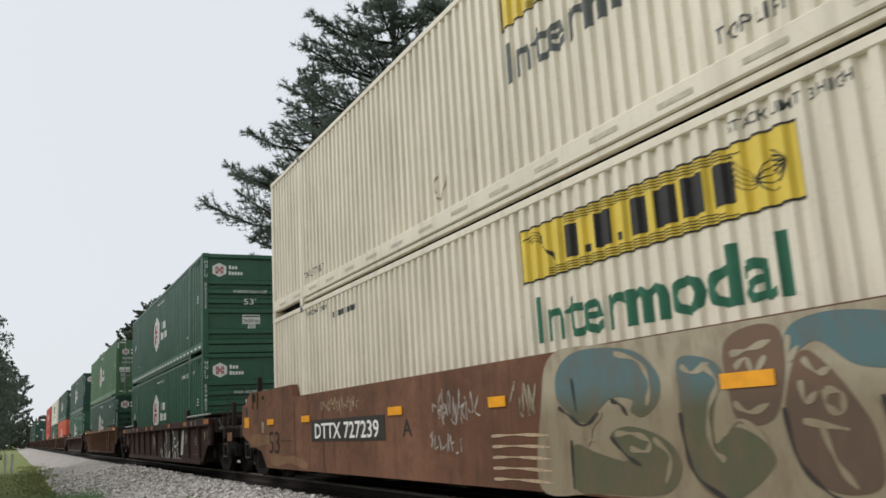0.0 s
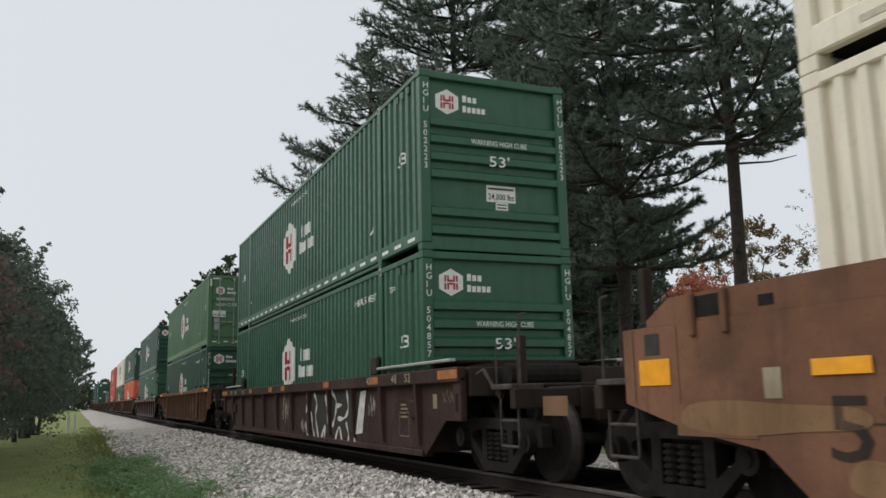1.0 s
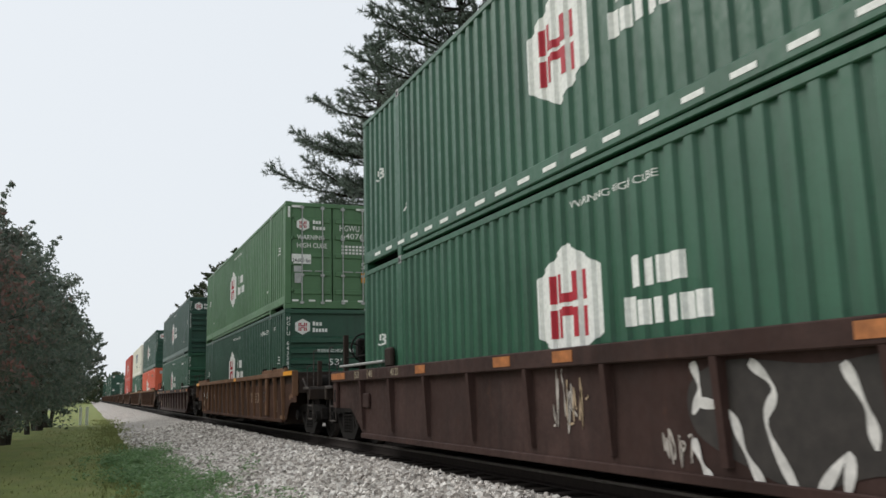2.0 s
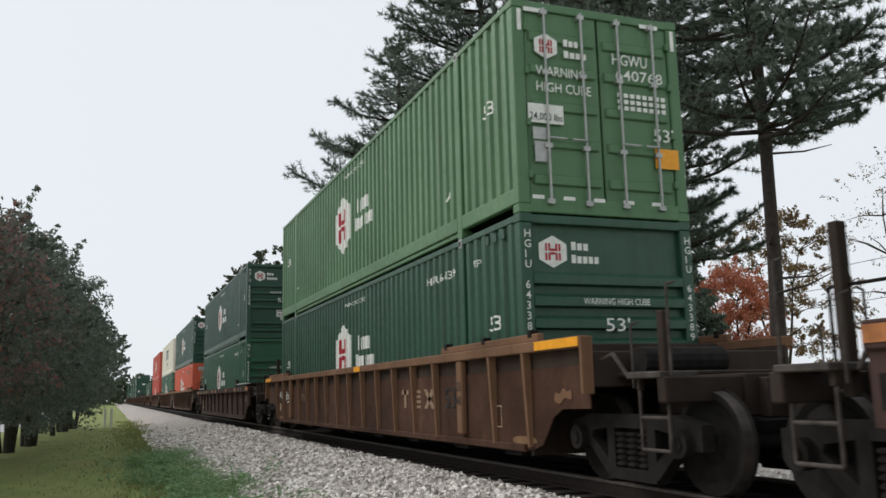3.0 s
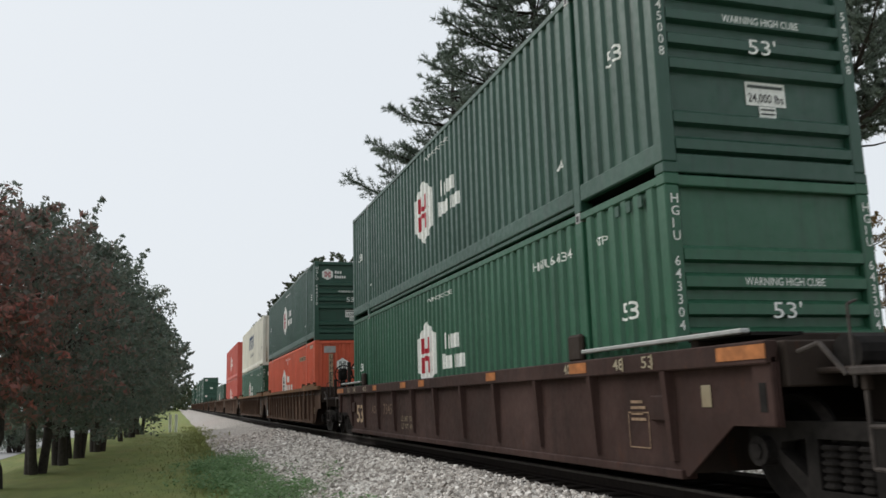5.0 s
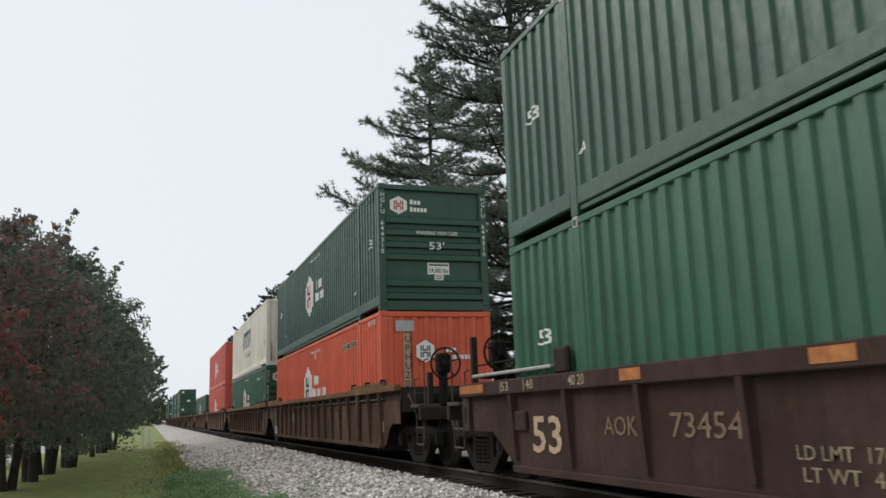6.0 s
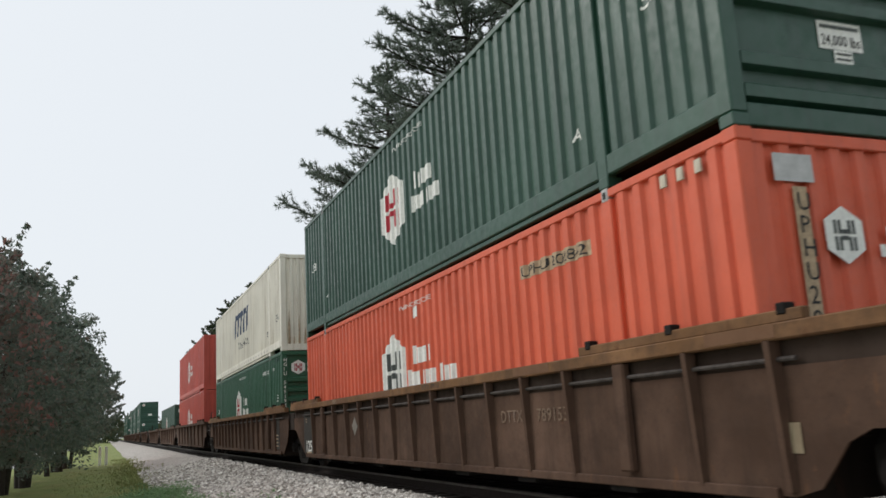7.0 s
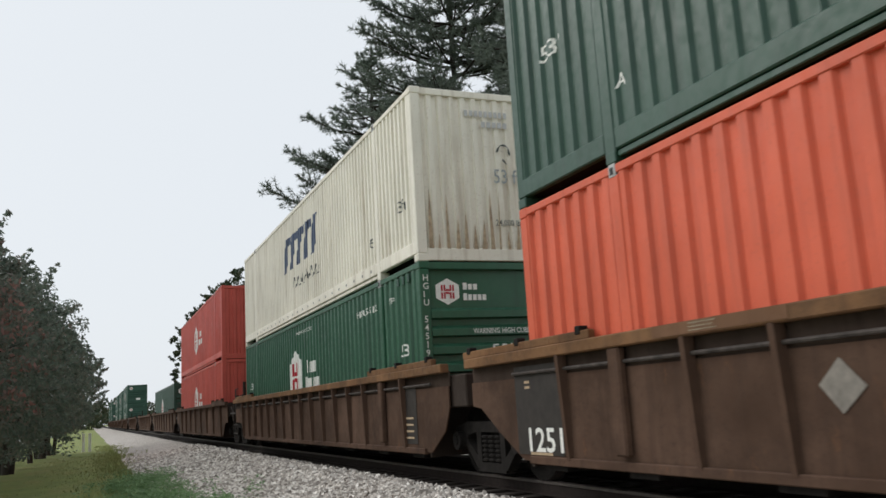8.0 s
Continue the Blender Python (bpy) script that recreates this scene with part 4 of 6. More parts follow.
for k in range(15):
    u, w, h = -1.1 + 0.155 * k, grime.uniform(0.03, 0.1), grime.uniform(0.25, 1.15)
    lean = grime.uniform(-0.02, 0.02)
    draw(f2, "rust_streak", [[(u, 0.2), (u + w, 0.2), (u + w * 0.7 + lean, 0.2 + h * 0.7), (u + w * 0.5 + lean, 0.2 + h), (u + w * 0.2 + lean, 0.2 + h * 0.6)]], STREAK, ("end", 0, 0), 0.002, "brown stain that ran down")
write(f2, "53 ft", PALE_GREY, ("end", 0.12, 1.32), 0.24, 0.5, 0.006)
draw(f2, "small_print", [rect(0.09 * k, 0, 0.06, 0.1) for k in range(9)] + [rect(0.3 + 0.1 * k, -0.18, 0.07, 0.1) for k in range(5)], GALV, ("end", -0.35, 2.45), 0.004)
strokes(f2, "scuff", [[(0, 0), (0.08, 0.12), (0.2, 0.1), (0.24, -0.04)], [(0.1, -0.12), (0.18, -0.2)]], 0.04, LOGO_GREY, ("end", 0.2, 1.85), 0.006, "rubbed scuff mark")
write(f2, "24,000 lbs", LOGO_GREY, ("end", 0.1, 0.6), 0.1, 0.5, 0.004)

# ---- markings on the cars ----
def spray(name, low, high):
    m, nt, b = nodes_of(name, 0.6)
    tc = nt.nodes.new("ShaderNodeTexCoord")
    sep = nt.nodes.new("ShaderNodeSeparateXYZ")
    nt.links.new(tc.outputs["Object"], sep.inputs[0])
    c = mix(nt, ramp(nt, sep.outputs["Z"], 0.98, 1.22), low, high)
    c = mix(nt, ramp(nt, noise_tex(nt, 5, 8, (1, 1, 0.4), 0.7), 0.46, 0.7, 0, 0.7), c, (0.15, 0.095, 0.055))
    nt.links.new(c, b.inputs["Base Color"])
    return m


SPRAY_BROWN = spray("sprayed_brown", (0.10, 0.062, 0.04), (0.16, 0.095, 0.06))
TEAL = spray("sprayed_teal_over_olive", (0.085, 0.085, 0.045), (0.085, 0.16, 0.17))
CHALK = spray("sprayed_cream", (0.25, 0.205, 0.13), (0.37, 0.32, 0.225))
SPRAY_WHITE = plain("sprayed_white", (0.55, 0.53, 0.50), 0.65, 0, 0.3, 6)
PLATE = plain("dull_plate", (0.22, 0.20, 0.175), 0.6, 0.2, 0.3, 9)
WORN = plain("worn_stencil", (0.25, 0.165, 0.105), 0.75, 0, 0.4, 20)
INK = plain("sprayed_black", (0.03, 0.025, 0.022), 0.6, 0, 0.3)
FAINT = plain("faint_stencil", (0.16, 0.105, 0.07), 0.7, 0, 0.4, 25)
FADED = plain("sprayed_grey", (0.40, 0.36, 0.32), 0.7, 0, 0.3)
CAR_TAN = paint("paint_worn_to_tan", (0.20, 0.115, 0.06), (0.10, 0.058, 0.034), 0.8, 0.7, (0.15, 0.075, 0.04), 0.3, 0.12)
S = -1.442     # smooth car's side
base = (S, 6.1, 0)


def tall(lines):
    """Stretches the piece up to the car's top edge."""
    return [[(u, 0.29 + (v - 0.29) * 1.075) for u, v in pts] for pts in lines]


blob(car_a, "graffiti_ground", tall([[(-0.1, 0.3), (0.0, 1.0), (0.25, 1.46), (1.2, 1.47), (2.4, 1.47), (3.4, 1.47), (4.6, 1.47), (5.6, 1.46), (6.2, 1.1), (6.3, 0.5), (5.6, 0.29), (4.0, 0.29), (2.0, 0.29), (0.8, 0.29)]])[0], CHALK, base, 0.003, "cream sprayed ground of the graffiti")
shapes = [[(0.28, 1.15), (0.32, 1.38), (0.6, 1.53), (1.1, 1.53), (1.5, 1.45), (1.73, 1.25), (1.7, 1.05), (1.5, 0.93), (1.35, 0.98), (1.38, 1.07), (1.12, 1.1), (0.9, 1.0), (0.68, 0.9), (0.4, 1.03)],
          [(0.5, 0.7), (0.48, 0.32), (1.0, 0.3), (1.66, 0.33), (1.88, 0.5), (1.84, 0.68), (1.62, 0.8), (1.28, 0.86), (1.05, 0.78), (1.25, 0.58), (0.85, 0.64)],
          [(1.98, 1.36), (2.32, 1.32), (2.42, 1.18), (2.3, 0.98), (2.28, 0.72), (2.48, 0.83), (2.72, 0.74), (2.8, 0.58), (2.45, 0.34), (2.18, 0.35), (2.0, 0.53), (1.95, 0.82), (1.95, 1.1)],
          [(3.0, 1.38), (3.12, 1.5), (3.45, 1.53), (3.9, 1.45), (4.3, 1.3), (4.1, 1.12), (3.72, 1.15), (3.5, 1.2), (3.26, 1.36), (3.05, 1.28)],
          [(3.85, 1.0), (4.1, 1.15), (4.4, 0.95), (4.5, 0.6), (4.4, 0.32), (4.0, 0.35), (3.8, 0.6)],
          [(4.7, 1.36), (5.3, 1.44), (5.8, 1.1), (5.7, 0.6), (5.2, 0.4), (4.8, 0.6), (4.95, 0.95)]]
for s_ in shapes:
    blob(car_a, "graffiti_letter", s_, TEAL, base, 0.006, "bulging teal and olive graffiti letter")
brown_in = [(3.05, 1.22), (3.17, 1.31), (3.32, 1.2), (3.48, 1.0), (3.6, 0.77), (3.58, 0.47), (3.25, 0.42), (3.0, 0.6), (2.94, 0.9)]
blob(car_a, "graffiti_letter", brown_in, SPRAY_BROWN, base, 0.006, "bare brown patch within the graffiti")
blob(car_a, "graffiti_letter", [(2.47, 1.42), (2.75, 1.52), (2.98, 1.46), (2.98, 1.17), (2.84, 0.88), (2.54, 0.86), (2.46, 1.09)], SPRAY_BROWN, base, 0.006)
strokes(car_a, "graffiti_outline", [[(0.3, 1.05), (0.45, 0.98), (0.68, 0.88), (0.92, 0.98)], [(0.47, 0.75), (0.45, 0.32)], [(0.55, 1.3), (0.58, 1.0)], [(1.1, 1.08), (1.22, 1.04), (1.3, 0.95)], [(1.05, 0.78), (1.25, 0.62), (1.42, 0.55)],
                                    [(1.94, 0.95), (1.96, 0.7), (2.05, 0.48), (2.35, 0.32)], [(2.94, 0.95), (3.0, 0.62), (3.2, 0.42), (3.4, 0.34)], [(3.68, 1.0), (3.72, 0.8), (3.85, 0.6)], [(4.72, 1.3), (4.95, 0.95), (4.8, 0.6)]], 0.045, INK, base, 0.009)
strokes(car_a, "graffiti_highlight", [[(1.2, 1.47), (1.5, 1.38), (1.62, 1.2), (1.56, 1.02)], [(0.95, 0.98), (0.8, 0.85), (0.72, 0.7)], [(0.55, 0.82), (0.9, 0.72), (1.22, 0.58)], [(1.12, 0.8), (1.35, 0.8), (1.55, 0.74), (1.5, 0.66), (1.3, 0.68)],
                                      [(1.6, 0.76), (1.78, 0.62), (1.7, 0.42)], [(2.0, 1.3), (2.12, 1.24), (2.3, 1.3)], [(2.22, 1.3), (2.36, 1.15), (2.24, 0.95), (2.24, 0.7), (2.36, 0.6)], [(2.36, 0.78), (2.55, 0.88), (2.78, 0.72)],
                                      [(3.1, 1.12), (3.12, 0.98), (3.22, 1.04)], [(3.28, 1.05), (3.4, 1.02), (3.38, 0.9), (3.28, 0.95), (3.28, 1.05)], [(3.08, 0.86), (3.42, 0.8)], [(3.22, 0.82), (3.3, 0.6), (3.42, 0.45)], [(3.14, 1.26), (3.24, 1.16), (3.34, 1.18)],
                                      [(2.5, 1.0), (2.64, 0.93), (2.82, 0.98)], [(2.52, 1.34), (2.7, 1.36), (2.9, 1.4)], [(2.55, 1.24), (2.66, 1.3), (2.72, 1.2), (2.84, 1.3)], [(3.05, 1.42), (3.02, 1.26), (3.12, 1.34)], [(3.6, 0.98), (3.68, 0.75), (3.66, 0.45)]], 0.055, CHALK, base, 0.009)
scribble(car_a, 0, 0.98, 1.05, 0.42, 9, FADED, 8.35, 4, 0.022)
scribble(car_a, 0, 0.9, 0.9, 0.3, 6, FADED, 8.5, 24, 0.022)
scribble(car_a, 0, 0.6, 0.85, 0.28, 8, FADED, 8.6, 14, 0.02)
scribble(car_a, 0, 0.95, 0.5, 0.4, 4, CHALK, 6.65, 5)
strokes(car_a, "drip", [[(0, 0.36 + 0.11 * k), (0.5, 0.37 + 0.11 * k), (1.1, 0.36 + 0.11 * k)] for k in range(5)], 0.035, TAN, (S, 7.1, 0))
scribble(car_a, 0, 1.2, 1.75, 0.26, 14, TAN, 12.75, 6, 0.022)
board = draw(car_a, "number_board", [rect(0, 0, 3.28, 0.35)], INK, (S, 13.32, 0.77), 0.004, "black number panel")
write(board, "DTTX 727239", WHITE, (S, 13.1, 0.82), 0.24, 2.85, 0.008, bold=0.015)
write(car_a, "A", BLACK, (S, 9.45, 0.82), 0.22, 0.3, 0.004)
write(car_a, "53", END, (S, 16.05, 0.55), 0.42, 0.75, 0.004)
for y, w in ((13.37, 0.47), (9.42, 0.47), (15.66, 0.48), (3.2, 0.5), (6.75, 0.36)):
    hang("reflector", boxmesh(AMBER, (-0.003, 0.003, 0, w, 0, 0.11)), car_a, "amber reflector strip", pose(S - 0.012, y, 1.1))
hang("reflector", boxmesh(AMBER, (-0.003, 0.003, 0, 0.42, 0, 0.22)), car_a, "amber reflector plate", pose(S - 0.004, 17.65, 1.07))
draw(car_a, "placard", [rect(0, 0, 0.17, 0.22)], CHALK, (S, 16.6, 0.95), 0.004)
draw(car_a, "opening", [rect(0, 0, 0.2, 0.18)], INK, (S, 17.98, 1.33), 0.003, "dark square opening")
draw(car_a, "edge_strip", [rect(0, 0, 0.05, 0.62), rect(0.62, -0.02, 0.035, 0.64)], RUST_EDGE, (S, 18.2, 0.94), 0.004)
blob(car_a, "worn_patch", [(0, 0.0), (0.05, 0.16), (0.5, 0.2), (1.1, 0.17), (1.7, 0.14), (1.75, 0.02), (1.2, -0.02), (0.6, -0.06)], CAR_TAN, (S, 17.5, 0.74), 0.004, "paint worn to tan")
blob(car_a, "worn_patch", [(0, 0.0), (0.1, 0.2), (0.7, 0.14), (1.5, 0.16), (2.3, 0.06), (2.2, -0.05), (1.2, 0.02), (0.5, -0.04)], CAR_TAN, (S, 15.9, 0.36), 0.003)
draw(car_a, "seam", [rect(-0.01, 0.29, 0.02, 1.18), rect(1.6, 0.29, 0.02, 1.18), rect(-3.0, 0.78, 2.9, 0.012)], INK, (S, 14.3, 0), 0.003)
draw(car_a, "worn_patch", [rect(0, 0, 0.9, 0.13), rect(-2.2, 0.14, 0.5, 0.2)], RUST_EDGE, (S, 17.6, 0.66), 0.003)

# maroon cars
S = SIDE
blob(car_b, "graffiti_letter", [(0.05, 0.6), (0.0, 1.0), (0.5, 1.18), (1.4, 1.12), (2.2, 1.19), (3.2, 1.14), (3.95, 1.18), (3.98, 0.8), (3.65, 0.5), (3.2, 0.4), (2.7, 0.24), (1.9, 0.4), (1.2, 0.24), (0.7, 0.34)], INK, (S, 6.9, 0), 0.003, "black graffiti lettering with white edges")
strokes(car_b, "graffiti_outline", [[(0.05, 1.18), (0.12, 0.95), (0.02, 0.75)], [(0.1, 0.85), (0.45, 0.78), (0.6, 0.48), (0.78, 0.22)], [(0.72, 1.16), (0.95, 0.95), (0.85, 0.68), (1.1, 0.22)], [(1.6, 1.12), (1.76, 0.8), (1.8, 0.55)],
                                    [(1.3, 0.24), (1.58, 0.52), (1.52, 0.22)], [(2.05, 1.2), (2.4, 0.98), (2.3, 0.68), (2.12, 0.5)], [(2.45, 0.9), (2.78, 0.92)], [(2.32, 0.24), (2.6, 0.5), (2.8, 0.22)],
                                    [(3.1, 1.2), (3.2, 0.85), (2.95, 0.68), (2.5, 0.66)], [(3.05, 0.6), (3.22, 0.38), (3.15, 0.2)], [(3.45, 1.18), (3.52, 0.92), (3.4, 0.76)], [(3.45, 0.62), (3.56, 0.38), (3.62, 0.18)], [(0.0, 0.55), (0.1, 0.34), (0.22, 0.2)]], 0.10, SPRAY_WHITE, (S, 6.9, 0), 0.007)
draw(car_b, "graffiti_edge", [[(3.65, 0.4), (4.05, 0.43), (4.27, 1.17), (3.96, 1.15)]], SPRAY_WHITE, (S, 6.9, 0), 0.006)
scribble(car_b, 0, 0.3, 0.4, 0.35, 5, FADED, 7.3, 27)
scribble(car_b, 0, 0.5, 0.5, 0.7, 5, FADED, 9.2, 28)
scribble(car_b, 0, 0.7, 0.4, 0.42, 8, FADED, 2.5, 7, 0.025)
scribble(car_b, 0, 0.5, 0.5, 0.6, 4, TAN, 8.9, 8)
scribble(car_b, 0, 0.9, 0.6, 0.22, 6, FAINT, -0.75, 17, 0.02)
for car, near in ((car_b, True), (car_d, False)):
    for y, w in ((-1.5, 0.66), (1.7, 0.45), (4.7, 0.4), (8.6, 0.4), (10.0, 0.45), (12.75, 0.4), (17.0, 0.98)):
        hang("reflector", boxmesh(AMBER_OLD, (-0.003, 0.003, 0, w, 0, 0.12)), car, "", pose(-1.444, y, 1.255))
    for y, word in ((1.05, "48"), (0.45, "53"), (16.3, "53"), (15.5, "48"), (2.3, "40 20"), (14.3, "40 20")):
        write(car, word, CHALK, (-1.44, y, 1.255), 0.12, 0.38 if " " in word else 0.23, 0.006)
    for y in (0.42 - 0.18, 1.05 - 0.22, 16.32, 15.55):
        hang("tick_mark", boxmesh(CHALK, (-0.003, 0.003, 0, 0.025, 0, 0.15)), car, "", pose(-1.444, y, 1.235))
    draw(car, "stencil", [rect(0, 0.06 * k, 0.3 - 0.05 * (k % 2), 0.03) for k in range(4)] + [rect(0.55, 0.02 + 0.07 * k, 0.28, 0.035) for k in range(3)], WORN, (S, 0.9, 0.72), 0.004)
    draw(car, "stencil_frame", [rect(0, 0, 0.42, 0.012), rect(0, 0.36, 0.42, 0.012), rect(0, 0, 0.012, 0.36), rect(0.41, 0, 0.012, 0.36)], WORN, (S, 0.96, 0.44), 0.004)
    draw(car, "placard", [rect(0, 0, 0.15, 0.2)], CHALK, (S, -0.42, 0.86), 0.004)
    draw(car, "stencil", [rect(0, 0.05 * k, 0.35 - 0.06 * (k % 2), 0.025) for k in range(3)], TAN, (S, 16.2, 0.8), 0.004)
write(car_d, "53", TAN, (S, 15.57, 0.47), 0.44, 0.82, 0.004, bold=0.015)
write(car_d, "AOK", FAINT, (S, 13.72, 0.70), 0.2, 0.68, 0.004)
write(car_d, "73454", FAINT, (S, 12.45, 0.70), 0.23, 1.06, 0.004)
write(car_d, "LD LMT  1704", CHALK, (S, 10.8, 0.56), 0.11, 1.0, 0.004)
write(car_d, "LT WT  496", CHALK, (S, 10.75, 0.40), 0.11, 0.95, 0.004)

# ribbed cars
for y, w in ((-1.54, 1.0), (7.0, 0.45), (17.2, 0.93)):
    hang("reflector", boxmesh(AMBER, (-0.003, 0.003, 0, w, 0, 0.10)), car_c, "", pose(-1.444, y, 1.455))
draw(car_c, "company_name", [rect(0, 0, 0.12, 0.3), rect(-0.12, 0.22, 0.36, 0.08), rect(0.45, 0, 0.4, 0.05), rect(0.45, 0.08, 0.4, 0.05), rect(0.45, 0.16, 0.4, 0.05), rect(0.45, 0.24, 0.4, 0.05), [(1.0, 0), (1.15, 0), (1.5, 0.3), (1.35, 0.3)], [(1.35, 0), (1.5, 0), (1.15, 0.3), (1.0, 0.3)]], WORN, (S, 4.55, 0.76), 0.004)
write(car_c, "53", BLACK, (S, 2.62, 0.78), 0.3, 0.42, 0.004)
write(car_c, "DTTX", FAINT, (S, 13.3, 0.85), 0.2, 0.7, 0.004)
strokes(car_c, "graffiti_tag", [[(0, 0.95), (0.06, 1.15), (0.14, 0.95), (0.2, 1.15)], [(0.3, 1.0), (0.38, 1.12), (0.44, 0.98), (0.32, 0.98)], [(0.5, 0.95), (0.52, 1.12), (0.62, 1.05), (0.52, 1.02), (0.66, 0.92)], [(-0.06, 1.03), (-0.01, 1.05)], [(0.66, 1.03), (0.78, 1.04)]], 0.035, WHITE, (S, 16.13, 0), 0.004, "white sprayed tag")
strokes(car_c, "graffiti_tag", [[(0, 0.9), (0.02, 1.12), (0.12, 1.06), (0.02, 1.0), (0.14, 0.93), (0, 0.9)], [(0.2, 0.95), (0.26, 1.08), (0.32, 0.96), (0.2, 0.95)], [(0.46, 1.1), (0.36, 1.04), (0.46, 0.98), (0.36, 0.92)], [(0.5, 0.92), (0.54, 1.1), (0.6, 0.95), (0.66, 1.12), (0.66, 0.88)], [(0.2, 0.84), (0.5, 0.86)]], 0.035, WHITE, (S, 15.2, 0), 0.004, "white sprayed tag")
draw(car_c, "placard", [rect(0, 0, 0.16, 0.2)], TAN, (S, 16.1, 0.6), 0.004)
part("end_plate", boxes((-1.442, -1.30, -1.60, -1.552, 0.95, 1.555), bevel=0.008), RUST_EDGE, car_c, "worn ochre end plate")
part("end_plate", boxes((-1.442, -1.30, 18.152, 18.2, 0.95, 1.555), bevel=0.008), RUST_EDGE, car_c, "worn ochre end plate")
blob(car_c, "worn_patch", [(0, 0), (0.02, 0.09), (0.12, 0.08), (0.2, 0.14), (0.3, 0.1), (0.36, 0.12), (0.38, 0.02), (0.22, 0.03), (0.12, -0.03)], RUST_EDGE, (S, -0.8, 0.88), 0.004, "rubbed rusty patch")
blob(car_c, "worn_patch", [(0, 0), (0.05, 0.07), (0.5, 0.08), (0.62, 0.02), (0.3, -0.01)], CAR_TAN, (S, 0.3, 0.38), 0.004)
for y in (1.87, LONG - 1.87):
    write(car_c, "20", INK, (-1.425, y + 0.08, 1.02), 0.13, 0.15, 0.004)
    write(car_c, "40", INK, (-1.425, y + 0.08, 0.82), 0.13, 0.15, 0.004)
draw(car_c, "worn_patch", [rect(0, 0, 0.55, 0.07)], RUST_EDGE, (S, 16.2, 0.37), 0.004)
draw(car_c, "stencil_frame", [rect(0, 0, 0.32, 0.012), rect(0, 0.26, 0.32, 0.012), rect(0, 0, 0.012, 0.26), rect(0.31, 0, 0.012, 0.26)], TAN, (S, 0.95, 0.55), 0.004)
board = draw(car_e, "number_board", [rect(0, 0, 1.05, 1.0)], INK, (S, 16.5, 0.38), 0.003, "black number panel")
write(board, "1251", WHITE, (S, 16.22, 0.42), 0.26, 0.76, 0.007, bold=0.015)
draw(board, "small_print", [rect(0.3, -0.02, 0.5, 0.03), rect(0.25, 0.72, 0.12, 0.03), rect(0.25, 0.78, 0.12, 0.03)], TAN, (S, 16.5, 0.4), 0.007)
draw(car_e, "placard", [[(0, 0.12), (0.18, -0.08), (0.4, 0.1), (0.2, 0.3)]], PLATE, (S, 11.9, 0.86), 0.004, "bare diamond placard holder")
draw(car_e, "placard", [rect(0, 0, 0.15, 0.22)], CHALK, (S, -0.18, 0.62), 0.004)
write(car_e, "DTTX", FAINT, (S, 4.72, 0.92), 0.15, 0.6, 0.004)
write(car_e, "789153", FAINT, (S, 3.75, 0.92), 0.15, 0.72, 0.004)
write(car_e, "DTTX 789153", INK, (-1.44, 7.35, 1.475), 0.07, 0.75, 0.004)
draw(car_e, "stencil", [rect(0, 0, 0.34, 0.012), rect(0, 0.06, 0.34, 0.012), rect(0, 0.03, 0.3, 0.012)], CHALK, (-1.44, 13.1, 1.475), 0.004)
for y, w in ((3.2, 0.9), (-0.3, 0.8), (9.0, 1.4), (12.0, 1.6)):
    hang("worn_strip", boxmesh(RUST_EDGE, (-0.002, 0.002, 0, w, 0, 0.1)), car_e, "", pose(-1.442, y, 1.46))
board = draw(car_f, "number_board", [rect(0, 0, 0.6, 0.9)], INK, (S, 0.9, 0.42), 0.003, "black stencil panel")
draw(board, "small_print", [rect(0.05, 0.1 * k, 0.4, 0.03) for k in range(4)], TAN, (S, 0.9, 0.5), 0.007)


far_car = put(well_car("brown ribbed well car far along the train", UMBER, ribs=2.14), O["G"], RAIL)
for y in (O["H"], 154.0, 178.5, O["K"], 224.5, 246.0, 268.0, 290.0, 312.0):
    put(copy_thing(far_car, pose(0, 0, 0)), y, RAIL)
for y in (224.5, 246.0, 290.0, 312.0):
    put(copy_thing(k1, pose(0, 0, 0)), y, LOW)
    put(copy_thing(k2, pose(0, 0, 0)), y, UP)

# ---- the ground, the track ----


def lawn_material():
    m, nt, b = nodes_of("mown_lawn", 0.9)
    c = mix(nt, ramp(nt, noise_tex(nt, 0.35, 5), 0.35, 0.65), (0.175, 0.215, 0.048), (0.235, 0.285, 0.07))
    c = mix(nt, ramp(nt, noise_tex(nt, 9.0, 8), 0.45, 0.75, 0, 0.6), c, (0.26, 0.25, 0.105))
    c = mix(nt, ramp(nt, noise_tex(nt, 60.0, 4), 0.5, 0.8, 0, 0.6), c, (0.15, 0.175, 0.065))
    c = mix(nt, ramp(nt, noise_tex(nt, 2.4, 6, (1, 0.35, 1)), 0.42, 0.68, 0, 0.75), c, (0.13, 0.165, 0.045))
    c = mix(nt, ramp(nt, noise_tex(nt, 0.9, 4, (1, 0.3, 1)), 0.48, 0.7, 0, 0.7), c, (0.27, 0.245, 0.085))
    c = mix(nt, ramp(nt, noise_tex(nt, 24.0, 6), 0.42, 0.66, 0, 0.6), c, (0.11, 0.14, 0.035))
    nt.links.new(c, b.inputs["Base Color"])
    bump(nt, b, noise_tex(nt, 30, 8), 0.9, 0.05)
    return m


